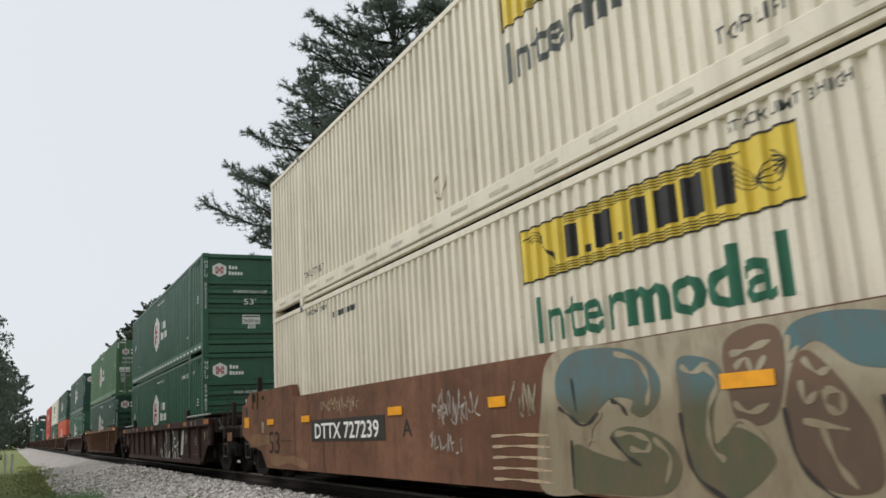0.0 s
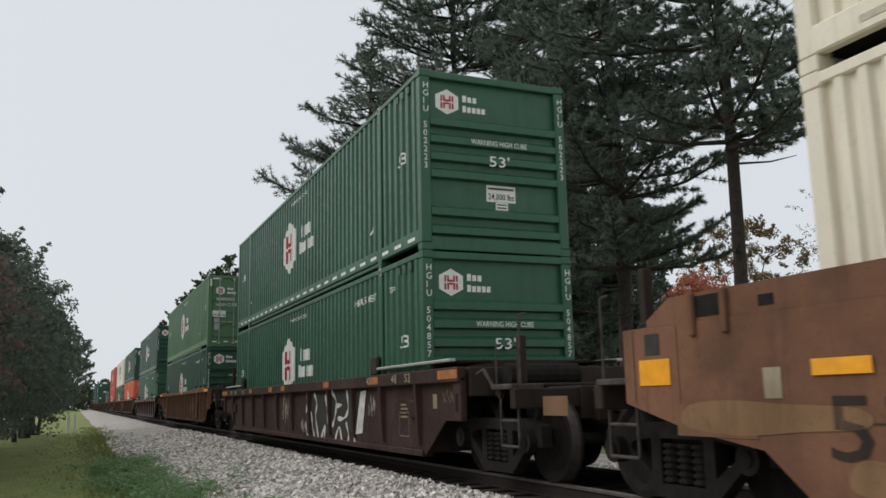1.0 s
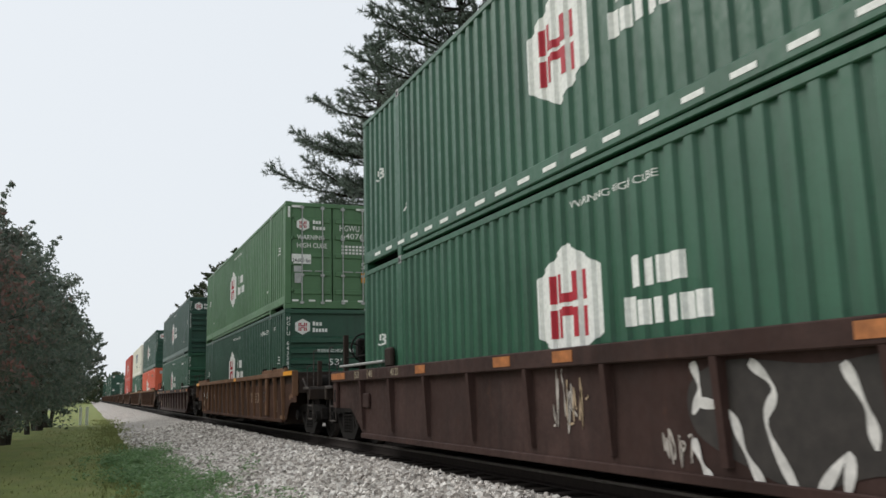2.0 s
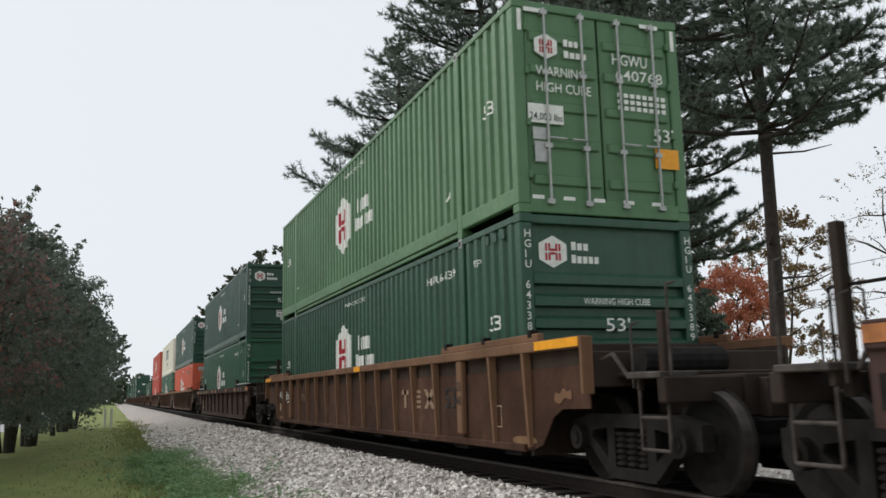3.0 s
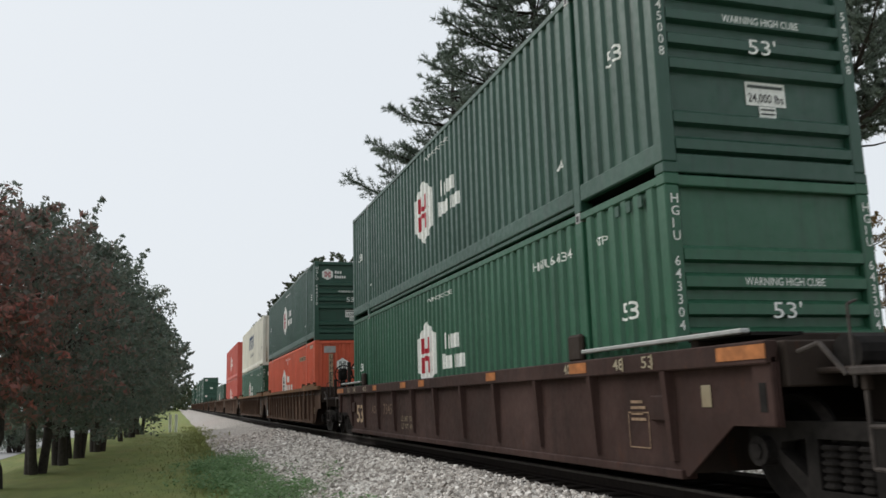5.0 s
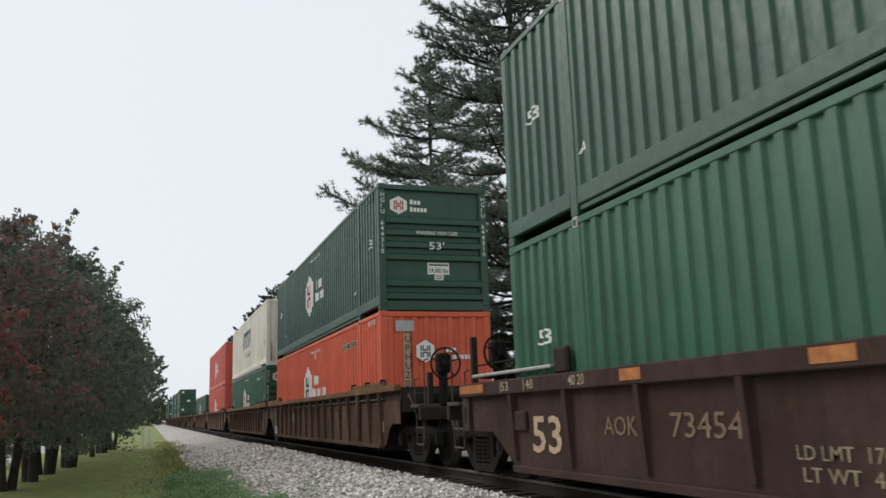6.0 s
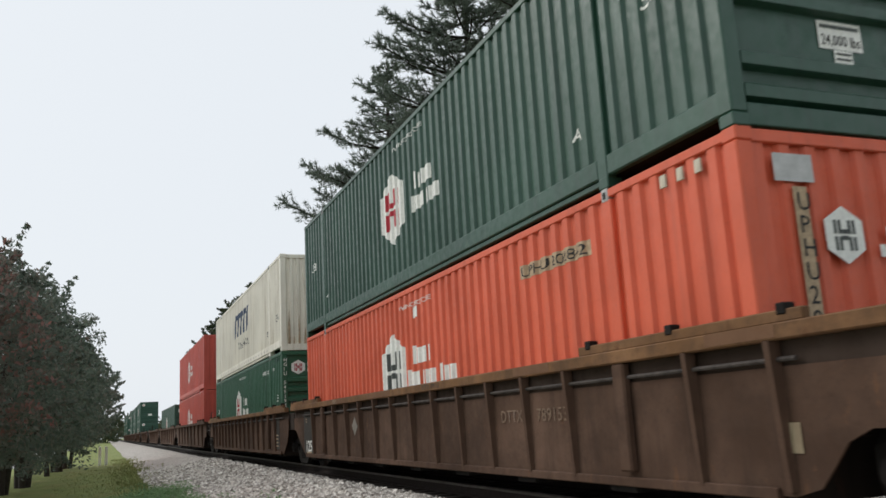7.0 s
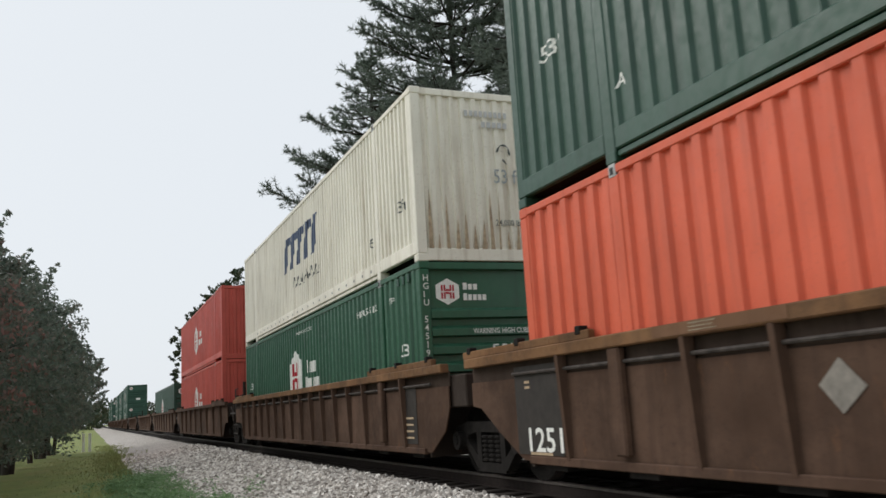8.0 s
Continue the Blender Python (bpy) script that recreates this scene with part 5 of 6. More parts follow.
def gravel_material():
    m, nt, b = nodes_of("crushed_stone_bed", 0.95)
    tc = nt.nodes.new("ShaderNodeTexCoord")
    v = nt.nodes.new("ShaderNodeTexVoronoi")
    v.inputs["Scale"].default_value = 17
    nt.links.new(tc.outputs["Object"], v.inputs["Vector"])
    sep = nt.nodes.new("ShaderNodeSeparateColor")
    nt.links.new(v.outputs["Color"], sep.inputs[0])
    c = mix(nt, sep.outputs[0], (0.30, 0.27, 0.245), (0.68, 0.635, 0.585))
    c = mix(nt, ramp(nt, v.outputs["Distance"], 0.02, 0.05), c, c)
    c = mix(nt, ramp(nt, noise_tex(nt, 1.3, 5), 0.4, 0.7, 0, 0.4), c, (0.16, 0.13, 0.10))
    nt.links.new(c, b.inputs["Base Color"])
    bump(nt, b, v.outputs["Distance"], 1.0, 0.05)
    return m


def stone_material(name, lo, mid, hi):
    m, nt, b = nodes_of(name, 0.9)
    g = nt.nodes.new("ShaderNodeNewGeometry")
    r = nt.nodes.new("ShaderNodeValToRGB")
    els = r.color_ramp.elements
    els.new(0.5)
    for e, p, c in zip(els, (0.0, 0.55, 1.0), (lo, mid, hi)):
        e.position, e.color = p, (*c, 1)
    nt.links.new(g.outputs["Random Per Island"], r.inputs[0])
    c = mix(nt, ramp(nt, noise_tex(nt, 40, 4), 0.4, 0.7, 0, 0.5), r.outputs[0], (0.33, 0.3, 0.27))
    nt.links.new(c, b.inputs["Base Color"])
    return m


LAWN = lawn_material()
GRAVEL = gravel_material()
# dirty ballast, its colour darkened further for the shade under the train
DIRTY_SHADED_BED = plain("dirty_shaded_track_bed", (0.022, 0.018, 0.015), 0.95, 0, 0.5, 14)
STONE = stone_material("crushed_stone", (0.17, 0.15, 0.13), (0.60, 0.55, 0.50), (0.92, 0.88, 0.82))
TIE = plain("creosoted_tie", (0.028, 0.021, 0.017), 0.9, 0, 0.4, 6)
ASPHALT = plain("street_asphalt", (0.33, 0.33, 0.33), 0.9, 0, 0.15, 20)

ground = tagged(new("ground", mesh_of([(x, y, z) for y in (-1200, 2600) for x, z in ((-1500, -0.35), (-6.4, -0.35), (-5.4, -0.27), (-4.5, -0.04), (-3.9, 0), (1500, 0))], [(k, k + 1, k + 7, k + 6) for k in range(5)], LAWN)),
                "mown green lawn with worn brownish patches beside the track", "lawn", kind="structure")


def bed_height(x):
    """The stone bed's cross-section."""
    pts = [(1.45, 0.0), (2.3, 0.10), (3.3, 0.24), (4.3, 0.41), (4.75, 0.43), (7.25, 0.43), (8.0, 0.36), (10.2, 0.08), (14.0, 0.02)]
    for (a, h), (b, k) in zip(pts, pts[1:]):
        if a <= x <= b:
            return h + (k - h) * (x - a) / (b - a)
    return 0.0


def ballast_sheet():
    xs = [1.3, 1.7, 2.3, 2.8, 3.3, 3.8, 4.3, 4.75, 5.3, 6.0, 6.7, 7.25, 8.0, 9.0, 10.2, 12.0, 14.0]
    ys = [-150, -120, -90] + [-60 + 2 * k for k in range(11)] + [-38 + 0.8 * k for k in range(150)] + [82 + 8 * k for k in range(80)]
    v, f = [], []
    for y in ys:
        for x in xs:
            e = 0.22 * noise.noise((x * 0.3, y * 0.5, 3.0)) if x < 2 else 0.0
            v.append((x + e, y, bed_height(x) + 0.006 + 0.03 * noise.noise((x * 2, y * 2, 0)) - (0.03 if x < 1.5 or x > 13 else 0)))
    n = len(xs)
    for j in range(len(ys) - 1):
        for i in range(n - 1):
            a = j * n + i
            f.append((a, a + 1, a + n + 1, a + n))
    me = mesh_of(v, f, GRAVEL)
    # between the tie ends: dirt and the train's shade in one colour
    me.materials.append(DIRTY_SHADED_BED)
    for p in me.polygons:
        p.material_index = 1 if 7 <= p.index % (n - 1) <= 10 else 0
    return me


tagged(new("ballast", ballast_sheet()), "bank of pale grey crushed stone under the track", "ballast", kind="structure")


def stones(name, mat, spots, label):
    """Angular stones, each a bent block."""
    rng = np.random.default_rng(5)
    base = np.array([(-1, -1, -1), (1, -1, -1), (1, 1, -1), (-1, 1, -1), (-1, -1, 1), (1, -1, 1), (1, 1, 1), (-1, 1, 1)], float)
    quads = np.array([(3, 2, 1, 0), (4, 5, 6, 7), (0, 1, 5, 4), (1, 2, 6, 5), (2, 3, 7, 6), (3, 0, 4, 7)])
    n = len(spots)
    v = base[None] * rng.uniform(0.45, 1.1, (n, 8, 3)) * rng.uniform(0.7, 1.25, (n, 1, 3))
    q = rng.normal(size=(n, 4))
    q /= np.linalg.norm(q, axis=1, keepdims=True)
    w, x, y, z = q.T
    R = np.stack([1 - 2 * (y * y + z * z), 2 * (x * y - z * w), 2 * (x * z + y * w), 2 * (x * y + z * w), 1 - 2 * (x * x + z * z), 2 * (y * z - x * w),
                  2 * (x * z - y * w), 2 * (y * z + x * w), 1 - 2 * (x * x + y * y)], 1).reshape(n, 3, 3)
    v = np.einsum("nij,nkj->nki", R, v) * spots[:, None, 3:4] + spots[:, None, :3]
    f = (quads[None] + 8 * np.arange(n)[:, None, None]).reshape(-1, 4)
    ob = new(name, mesh_of(v.reshape(-1, 3).tolist(), f.tolist(), mat))
    return tagged(ob, label, "stones", kind="stuff")


def ballast_spots():
    rng = np.random.default_rng(2)
    rows = []
    for y0, y1, r, n in ((8, 16, 0.034, 13000), (16, 26, 0.036, 12000), (26, 42, 0.045, 9000)):
        x = rng.uniform(1.35, 4.8, n)
        y = rng.uniform(y0, y1, n)
        s = r * rng.uniform(0.6, 1.35, n)
        z = np.array([bed_height(a) for a in x]) + s * rng.uniform(0.0, 0.7, n)
        rows.append(np.stack([x, y, z, s], 1))
    n = 5000
    x, y = rng.uniform(7.2, 11.5, n), rng.uniform(3, 26, n)
    rows.append(np.stack([x, y, np.array([bed_height(a) for a in x]) + 0.01, rng.uniform(0.02, 0.04, n)], 1))
    return np.concatenate(rows)


stones("ballast_stones", STONE, ballast_spots(), "loose angular grey and pale crushed stones")


def rail_mesh():
    sec = [(-0.07, 0), (0.07, 0), (0.07, 0.015), (0.012, 0.035), (0.012, 0.125), (0.036, 0.135), (0.036, 0.165), (0.028, 0.172), (-0.028, 0.172), (-0.036, 0.165), (-0.036, 0.135), (-0.012, 0.125), (-0.012, 0.035), (-0.07, 0.015)]
    v = [(x, y, z) for y in (-150, 700) for x, z in sec]
    n = len(sec)
    f = [(k, (k + 1) % n, n + (k + 1) % n, n + k) for k in range(n)]
    me = mesh_of(v, f, RAILSIDE)
    me.materials.append(STEEL)
    for p in me.polygons:
        p.material_index = 1 if p.index in (7, 8, 9) else 0
    return me


RAILSIDE = plain("rusty_rail", (0.028, 0.02, 0.017), 0.8, 0.2, 0.3, 12)
for x in (-0.753, 0.753):
    r = new("rail", cached("rail", rail_mesh))
    r.location = (TRACK_X + x, 0, RAIL - 0.172)
    tagged(r, "rusty steel rail with a bright worn top", "rail", "rails", "structure")
ties = tagged(new("ties"), "row of dark timber ties half sunk in crushed stone", "railway ties", kind="structure")
for k in range(150):
    hang("tie", boxmesh(TIE, (-1.3, 1.3, -0.115, 0.115, -0.17, 0.0), bevel=0.012), ties, "", pose(TRACK_X + 0.03 * math.sin(k * 7.3), -8 + 0.52 * k, RAIL - 0.176, 0, 0, 0.6 * math.sin(k * 3.1)))


def blades(name, mat, spots, label, category, width=0.25, n_blade=5, seed=3):
    """Tufts of bent blades: spots of x, y, z, height."""
    rng = np.random.default_rng(seed)
    v, f = [], []
    for x, y, z, h in spots:
        for _ in range(n_blade):
            a = rng.uniform(0, 2 * math.pi)
            lean = rng.uniform(0.1, 0.8) * h
            hh = h * rng.uniform(0.6, 1.15)
            w = h * width * rng.uniform(0.5, 1)
            ca, sa = math.cos(a), math.sin(a)
            k = len(v)
            v += [(x - sa * w, y + ca * w, z), (x + sa * w, y - ca * w, z), (x + ca * lean * .4 + sa * w * .8, y + sa * lean * .4 - ca * w * .8, z + hh * .6), (x + ca * lean, y + sa * lean, z + hh)]
            f += [(k, k + 1, k + 2, k + 3)]
    return tagged(new(name, mesh_of(v, f, mat)), label, category, kind="stuff")


GRASS = leafy("grass_blades", [(0.19, 0.225, 0.075), (0.27, 0.30, 0.115), (0.38, 0.36, 0.18)], 0.7, 0.5)
WEED = leafy("weed_leaves", [(0.12, 0.21, 0.09), (0.18, 0.31, 0.13), (0.27, 0.40, 0.20)], 0.6, 0.5)
rng = np.random.default_rng(11)
spots = []
for _ in range(3500):
    y = 11 + 40 * rng.random() ** 1.6
    spots.append((1.7 - 1.5 * rng.random() - 2.4 * rng.random() ** 4, y, 0.0, rng.uniform(0.018, 0.042) * (1 + y / 60)))
blades("grass", GRASS, spots, "short mown green grass with dry blades", "grass", 0.16)
spots = []
for _ in range(2600):
    y = 10 + 62 * rng.random() ** 1.5
    x = 1.25 + 0.45 * rng.standard_normal() + 0.2 * math.sin(y * 0.7)
    spots.append((x, y, max(0.0, bed_height(x)), rng.uniform(0.05, 0.13)))
blades("verge_grass", GRASS, spots, "ragged uncut grass along the stone bank's foot", "grass", 0.1, 7, 8)


def weeds():
    rng = np.random.default_rng(21)
    v, f = [], []
    for _ in range(420):
        y = 9.5 + 17 * rng.random()
        c = 1.35 + 0.25 * math.sin(y * 1.3) + 0.02 * (16 - y)
        x = c + 0.42 * rng.standard_normal()
        top = rng.uniform(0.12, 0.36)
        for _ in range(34):
            a, r = rng.uniform(0, 6.28), 0.22 * math.sqrt(rng.random())
            px, py, pz = x + r * math.cos(a), y + r * math.sin(a), bed_height(x) + top * rng.random() ** 0.6
            s, t = rng.uniform(0.025, 0.055), rng.uniform(0, 6.28)
            ux, uy = math.cos(t) * s, math.sin(t) * s
            dz = rng.uniform(-0.6, 0.6) * s
            k = len(v)
            v += [(px - ux, py - uy, pz - dz), (px - uy * .55, py + ux * .55, pz + .2 * s), (px + ux, py + uy, pz + dz), (px + uy * .55, py - ux * .55, pz + .2 * s)]
            f.append((k, k + 1, k + 2, k + 3))
    return mesh_of(v, f, WEED)


tagged(new("weeds", weeds()), "low bright green leafy weeds at the edge of the stones", "weeds", kind="stuff")

post_paint = plain("white_marker_paint", (0.85, 0.85, 0.83), 0.6, 0, 0.05)
posts = tagged(new("marker_post", None), "pair of slim white marker posts on the lawn", "post")
posts.location = (-0.2, 60.0, 0)
for x in (-0.16, 0.22):
    bm = boxes((x - 0.085, x + 0.085, -0.05, 0.05, -0.1, 1.15), bevel=0.012)
    part("post", bm, post_paint, posts)
street = tagged(new("street", mesh_of([(-17, -20, -0.335), (-7.0, -20, -0.335), (-7.0, 220, -0.335), (-17, 220, -0.335)], [(0, 1, 2, 3)], ASPHALT)), "pale grey street behind the row of trees", "street", kind="structure")


# ---- beyond the trees: a parked car, shrubs, a pale house ----
CARPAINT = plain("black_car_paint", (0.012, 0.012, 0.014), 0.3, 0, 0.1)
GLASS = plain("dark_car_glass", (0.03, 0.035, 0.04), 0.15, 0, 0.1)
vehicle = tagged(new("parked_car"), "black parked car behind the street trees", "car")
vehicle.matrix_basis = pose(-8.2, 27.5, -0.335, 0, 0, 3)
bm = bmesh.new()
slab(bm, [(-2.2, 0.35), (-2.25, 0.75), (-2.1, 0.95), (-1.2, 1.0), (1.2, 0.98), (2.1, 0.85), (2.25, 0.6), (2.2, 0.35)], -0.88, 0.88)
bmesh.ops.bevel(bm, geom=bm.edges[:], offset=0.06, segments=2, affect="EDGES")
part("body", bm, CARPAINT, vehicle)
bm = bmesh.new()
slab(bm, [(-1.6, 0.96), (-1.0, 1.42), (0.3, 1.46), (1.15, 0.96)], -0.74, 0.74)
bmesh.ops.bevel(bm, geom=bm.edges[:], offset=0.07, segments=2, affect="EDGES")
part("cabin", bm, GLASS, vehicle)
part("roof", boxes((-0.7, 0.7, -0.95, 0.25, 1.43, 1.475), bevel=0.02), CARPAINT, vehicle)
for x in (-0.8, 0.8):
    for y in (-1.4, 1.4):
        bm = bmesh.new()
        disc(bm, x - 0.1, x + 0.1, y, 0.32, 0.32, 20)
        part("wheel", bm, RUBBER, vehicle)

SIDING = plain("pale_siding", (0.72, 0.72, 0.70), 0.7, 0, 0.06, 3)
ROOFING = plain("grey_shingles", (0.14, 0.135, 0.13), 0.9, 0, 0.25, 12)
house = tagged(new("house"), "pale house with a grey roof beyond the street", "house")
house.matrix_basis = pose(-27, 58, -0.35)
part("wall", boxes((-5, 5, -7, 7, 0, 3.0)), SIDING, house)
bm = bmesh.new()
slab(bm, [(-7.4, 3.0), (7.4, 3.0), (0, 5.6)], -5.4, 5.4)
part("roof", bm, ROOFING, house)
for y in (-4.5, -1.0, 3.0):
    w = part("window", boxes((5.0, 5.05, y - 0.6, y + 0.6, 0.9, 2.3)), post_paint, house)
    part("pane", boxes((5.05, 5.06, y - 0.52, y + 0.52, 0.98, 2.22)), GLASS, w)
for x in (-3.0, 0.0, 3.0):
    w = part("window", boxes((x - 0.6, x + 0.6, -7.05, -7.0, 0.9, 2.3)), post_paint, house)
    part("pane", boxes((x - 0.52, x + 0.52, -7.06, -7.05, 0.98, 2.22)), GLASS, w)


# ---- trees ----
BARK = plain("grey_bark", (0.055, 0.046, 0.04), 0.9, 0, 0.35, 10)
PINE_BARK = plain("pine_bark", (0.045, 0.036, 0.031), 0.95, 0, 0.4, 9)
MYRTLE = leafy("dark_tree_leaves", [(0.115, 0.15, 0.125), (0.145, 0.19, 0.15), (0.18, 0.225, 0.17), (0.19, 0.215, 0.17), (0.21, 0.20, 0.16)], 0.55, 0.5)
MYRTLE_MIX = leafy("turning_leaves", [(0.115, 0.15, 0.12), (0.14, 0.18, 0.145), (0.17, 0.21, 0.16), (0.185, 0.20, 0.16), (0.20, 0.195, 0.16), (0.24, 0.185, 0.155)], 0.55, 0.5)
MYRTLE_RED = leafy("reddening_leaves", [(0.13, 0.13, 0.11), (0.22, 0.15, 0.125), (0.36, 0.145, 0.125), (0.46, 0.17, 0.14)], 0.55, 0.5)
MYRTLE_HALF = leafy("half_red_leaves", [(0.12, 0.15, 0.12), (0.15, 0.17, 0.14), (0.19, 0.17, 0.14), (0.27, 0.155, 0.135), (0.38, 0.165, 0.145)], 0.55, 0.5)
NEEDLE = leafy("pine_needles", [(0.125, 0.16, 0.13), (0.165, 0.205, 0.165), (0.21, 0.25, 0.20)], 0.45, 0.45)
ORANGE_LEAF = leafy("orange_leaves", [(0.42, 0.15, 0.085), (0.60, 0.22, 0.13), (0.68, 0.30, 0.18)], 0.6, 0.35)
TAN_LEAF = leafy("thin_autumn_leaves", [(0.10, 0.085, 0.035), (0.19, 0.12, 0.05), (0.28, 0.15, 0.07)], 0.6, 0.35)
FAR_LEAF = leafy("far_foliage", [(0.035, 0.055, 0.03), (0.06, 0.085, 0.04), (0.10, 0.09, 0.045)], 0.7, 0.2)


def limb(v, f, pts, r0, r1, n=7):
    """A tapered limb through the points."""
    k0 = len(v)
    m = len(pts)
    for i, p in enumerate(pts):
        d = (Vector(pts[min(i + 1, m - 1)]) - Vector(pts[max(i - 1, 0)])).normalized()
        turn = d.to_track_quat("Z", "Y").to_matrix()
        r = r0 + (r1 - r0) * i / (m - 1)
        for k in range(n):
            a = 2 * math.pi * k / n
            v.append(tuple(Vector(p) + turn @ Vector((r * math.cos(a), r * math.sin(a), 0))))
    for i in range(m - 1):
        for k in range(n):
            a, b = k0 + i * n + k, k0 + i * n + (k + 1) % n
            f.append((a, b, b + n, a + n))


def leaf_cloud(rng, centres, radii, count, size, flat=0.75):
    """Small pointed leaves round many centres."""
    n = len(centres) * count
    c = np.repeat(np.asarray(centres), count, 0)
    r = np.repeat(np.asarray(radii), count)
    d = rng.normal(size=(n, 3))
    d /= np.linalg.norm(d, axis=1, keepdims=True)
    p = c + d * (r * rng.random(n) ** 0.45)[:, None] * np.array([1, 1, flat])
    u = rng.normal(size=(n, 3))
    u /= np.linalg.norm(u, axis=1, keepdims=True)
    w = np.cross(u, rng.normal(size=(n, 3)))
    w /= np.linalg.norm(w, axis=1, keepdims=True) + 1e-9
    s = (size * rng.uniform(0.6, 1.4, n))[:, None]
    v = np.stack([p - u * s, p + w * s * 0.45, p + u * s, p - w * s * 0.45], 1).reshape(-1, 3)
    f = np.arange(4 * n).reshape(-1, 4)
    return v.tolist(), f.tolist()


def broadleaf(x, y, high, spread, seed, mat, label, stems=3, clear=1.5, size=0.085, clumps=150, count=60, category="tree", name="tree"):
    rng = np.random.default_rng(seed)
    tree = tagged(new(name), label, category)
    tree.location = (x, y, 0)
    v, f = [], []
    tips = []
    if stems == 1:
        limb(v, f, [(0.05, 0, -0.3), (0.02, 0.03, 0.4), (-0.03, 0, 1.0), (0.03, 0.02, high * 0.3)], 0.24 if y < 23 else 0.15, 0.11, 9)
    for k in range(max(3, stems)):
        a = 2 * math.pi * (k + rng.random() * 0.6) / max(3, stems)
        lean = spread * rng.uniform(0.25, 0.6)
        b = 0.16 if stems > 1 else 0.0
        low = -0.3 if stems > 1 else 0.9
        pts = [(b * math.cos(a), b * math.sin(a), low)]
        for i in range(1, 6):
            t = max(i / 5, (low + 0.5) / high)
            pts.append((math.cos(a) * (b + lean * t ** 1.4) + 0.08 * rng.standard_normal(), math.sin(a) * (b + lean * t ** 1.4) + 0.08 * rng.standard_normal(), high * 0.78 * t))
        limb(v, f, pts, 0.14, 0.025)
        for i in (2, 3, 4, 5):
            for _ in range(3):
                a2 = a + rng.uniform(-1.6, 1.6)
                p = Vector(pts[i])
                l = spread * rng.uniform(0.25, 0.6)
                q = p + Vector((math.cos(a2) * l, math.sin(a2) * l, rng.uniform(0.1, 0.9)))
                limb(v, f, [tuple(p), tuple((p + q) / 2 + Vector((0, 0, 0.12))), tuple(q)], 0.04, 0.01, 5)
                tips.append(tuple(q))
    hang("trunk", mesh_of(v, f, BARK, True), tree, "several slim grey-brown stems")
    cs, rs = [], []
    zm = clear + 0.35 * (high - clear)

    def girth(z):
        if z > zm:
            return spread * math.sqrt(max(0.02, 1 - ((z - zm) / (high - zm)) ** 2))
        return spread * (0.78 + 0.22 * (z - clear) / (zm - clear))

    while len(cs) < clumps:
        z, a = clear + (high - clear) * rng.random() ** 0.9, rng.uniform(0, 6.28)
        r = girth(z) * rng.random() ** 0.42
        cs.append((r * math.cos(a), r * math.sin(a), z + 0.2 * rng.standard_normal()))
        rs.append(rng.uniform(0.28, 0.6))
    for q in tips:
        cs.append(q)
        rs.append(0.4)
    # drooping and reaching sprays on the outline
    sprays, reach = [], []
    for _ in range(clumps // 2):
        a, z = rng.uniform(0, 6.28), rng.uniform(min(clear + 0.5, high * 0.6), high)
        k = girth(z) * rng.uniform(0.85, 1.02)
        lift = rng.uniform(-0.14, 0.2)
        for j in range(5):
            out = k + 0.13 * j
            sprays.append((out * math.cos(a), out * math.sin(a), z + lift * j))
            reach.append(rng.uniform(0.2, 0.3) * (1 - 0.15 * j))
    lv, lf = leaf_cloud(rng, cs, rs, count, size)
    sv, sf = leaf_cloud(rng, sprays, reach, max(5, count // 5), size)
    lf += [tuple(i + len(lv) for i in q) for q in sf]
    lv += sv
    hang("crown", mesh_of(lv, lf, mat), tree)
    return tree


row_label = "dark green street tree with reddish autumn tinges beside the lawn"
for i, (x, y, high, spread, mat, stems, clear) in enumerate((
        (-5.0, 17.6, 5.5, 2.4, MYRTLE_RED, 1, 1.5), (-3.8, 21.2, 6.1, 2.5, MYRTLE_HALF, 1, 1.4), (-3.5, 25.4, 6.9, 2.6, MYRTLE_MIX, 3, 1.15), (-3.3, 28.9, 7.05, 2.7, MYRTLE, 3, 1.0),
        (-3.3, 32.6, 7.2, 2.8, MYRTLE, 3, 0.7), (-2.9, 36.8, 7.2, 2.9, MYRTLE, 3, 0.8), (-3.2, 41.2, 7.1, 3.0, MYRTLE, 3, 0.9), (-2.7, 47.0, 7.1, 3.0, MYRTLE, 1, 1.2), (-2.5, 52.5, 6.9, 2.9, MYRTLE, 3, 1.3), (-2.2, 57.8, 6.5, 2.6, MYRTLE, 3, 1.5))):
    tagged(broadleaf(x, y, high, spread, 40 + i, mat, row_label, stems, clear, 0.08 if y < 42 else 0.11, 140, 60 if y < 42 else 36), group="row of street trees")


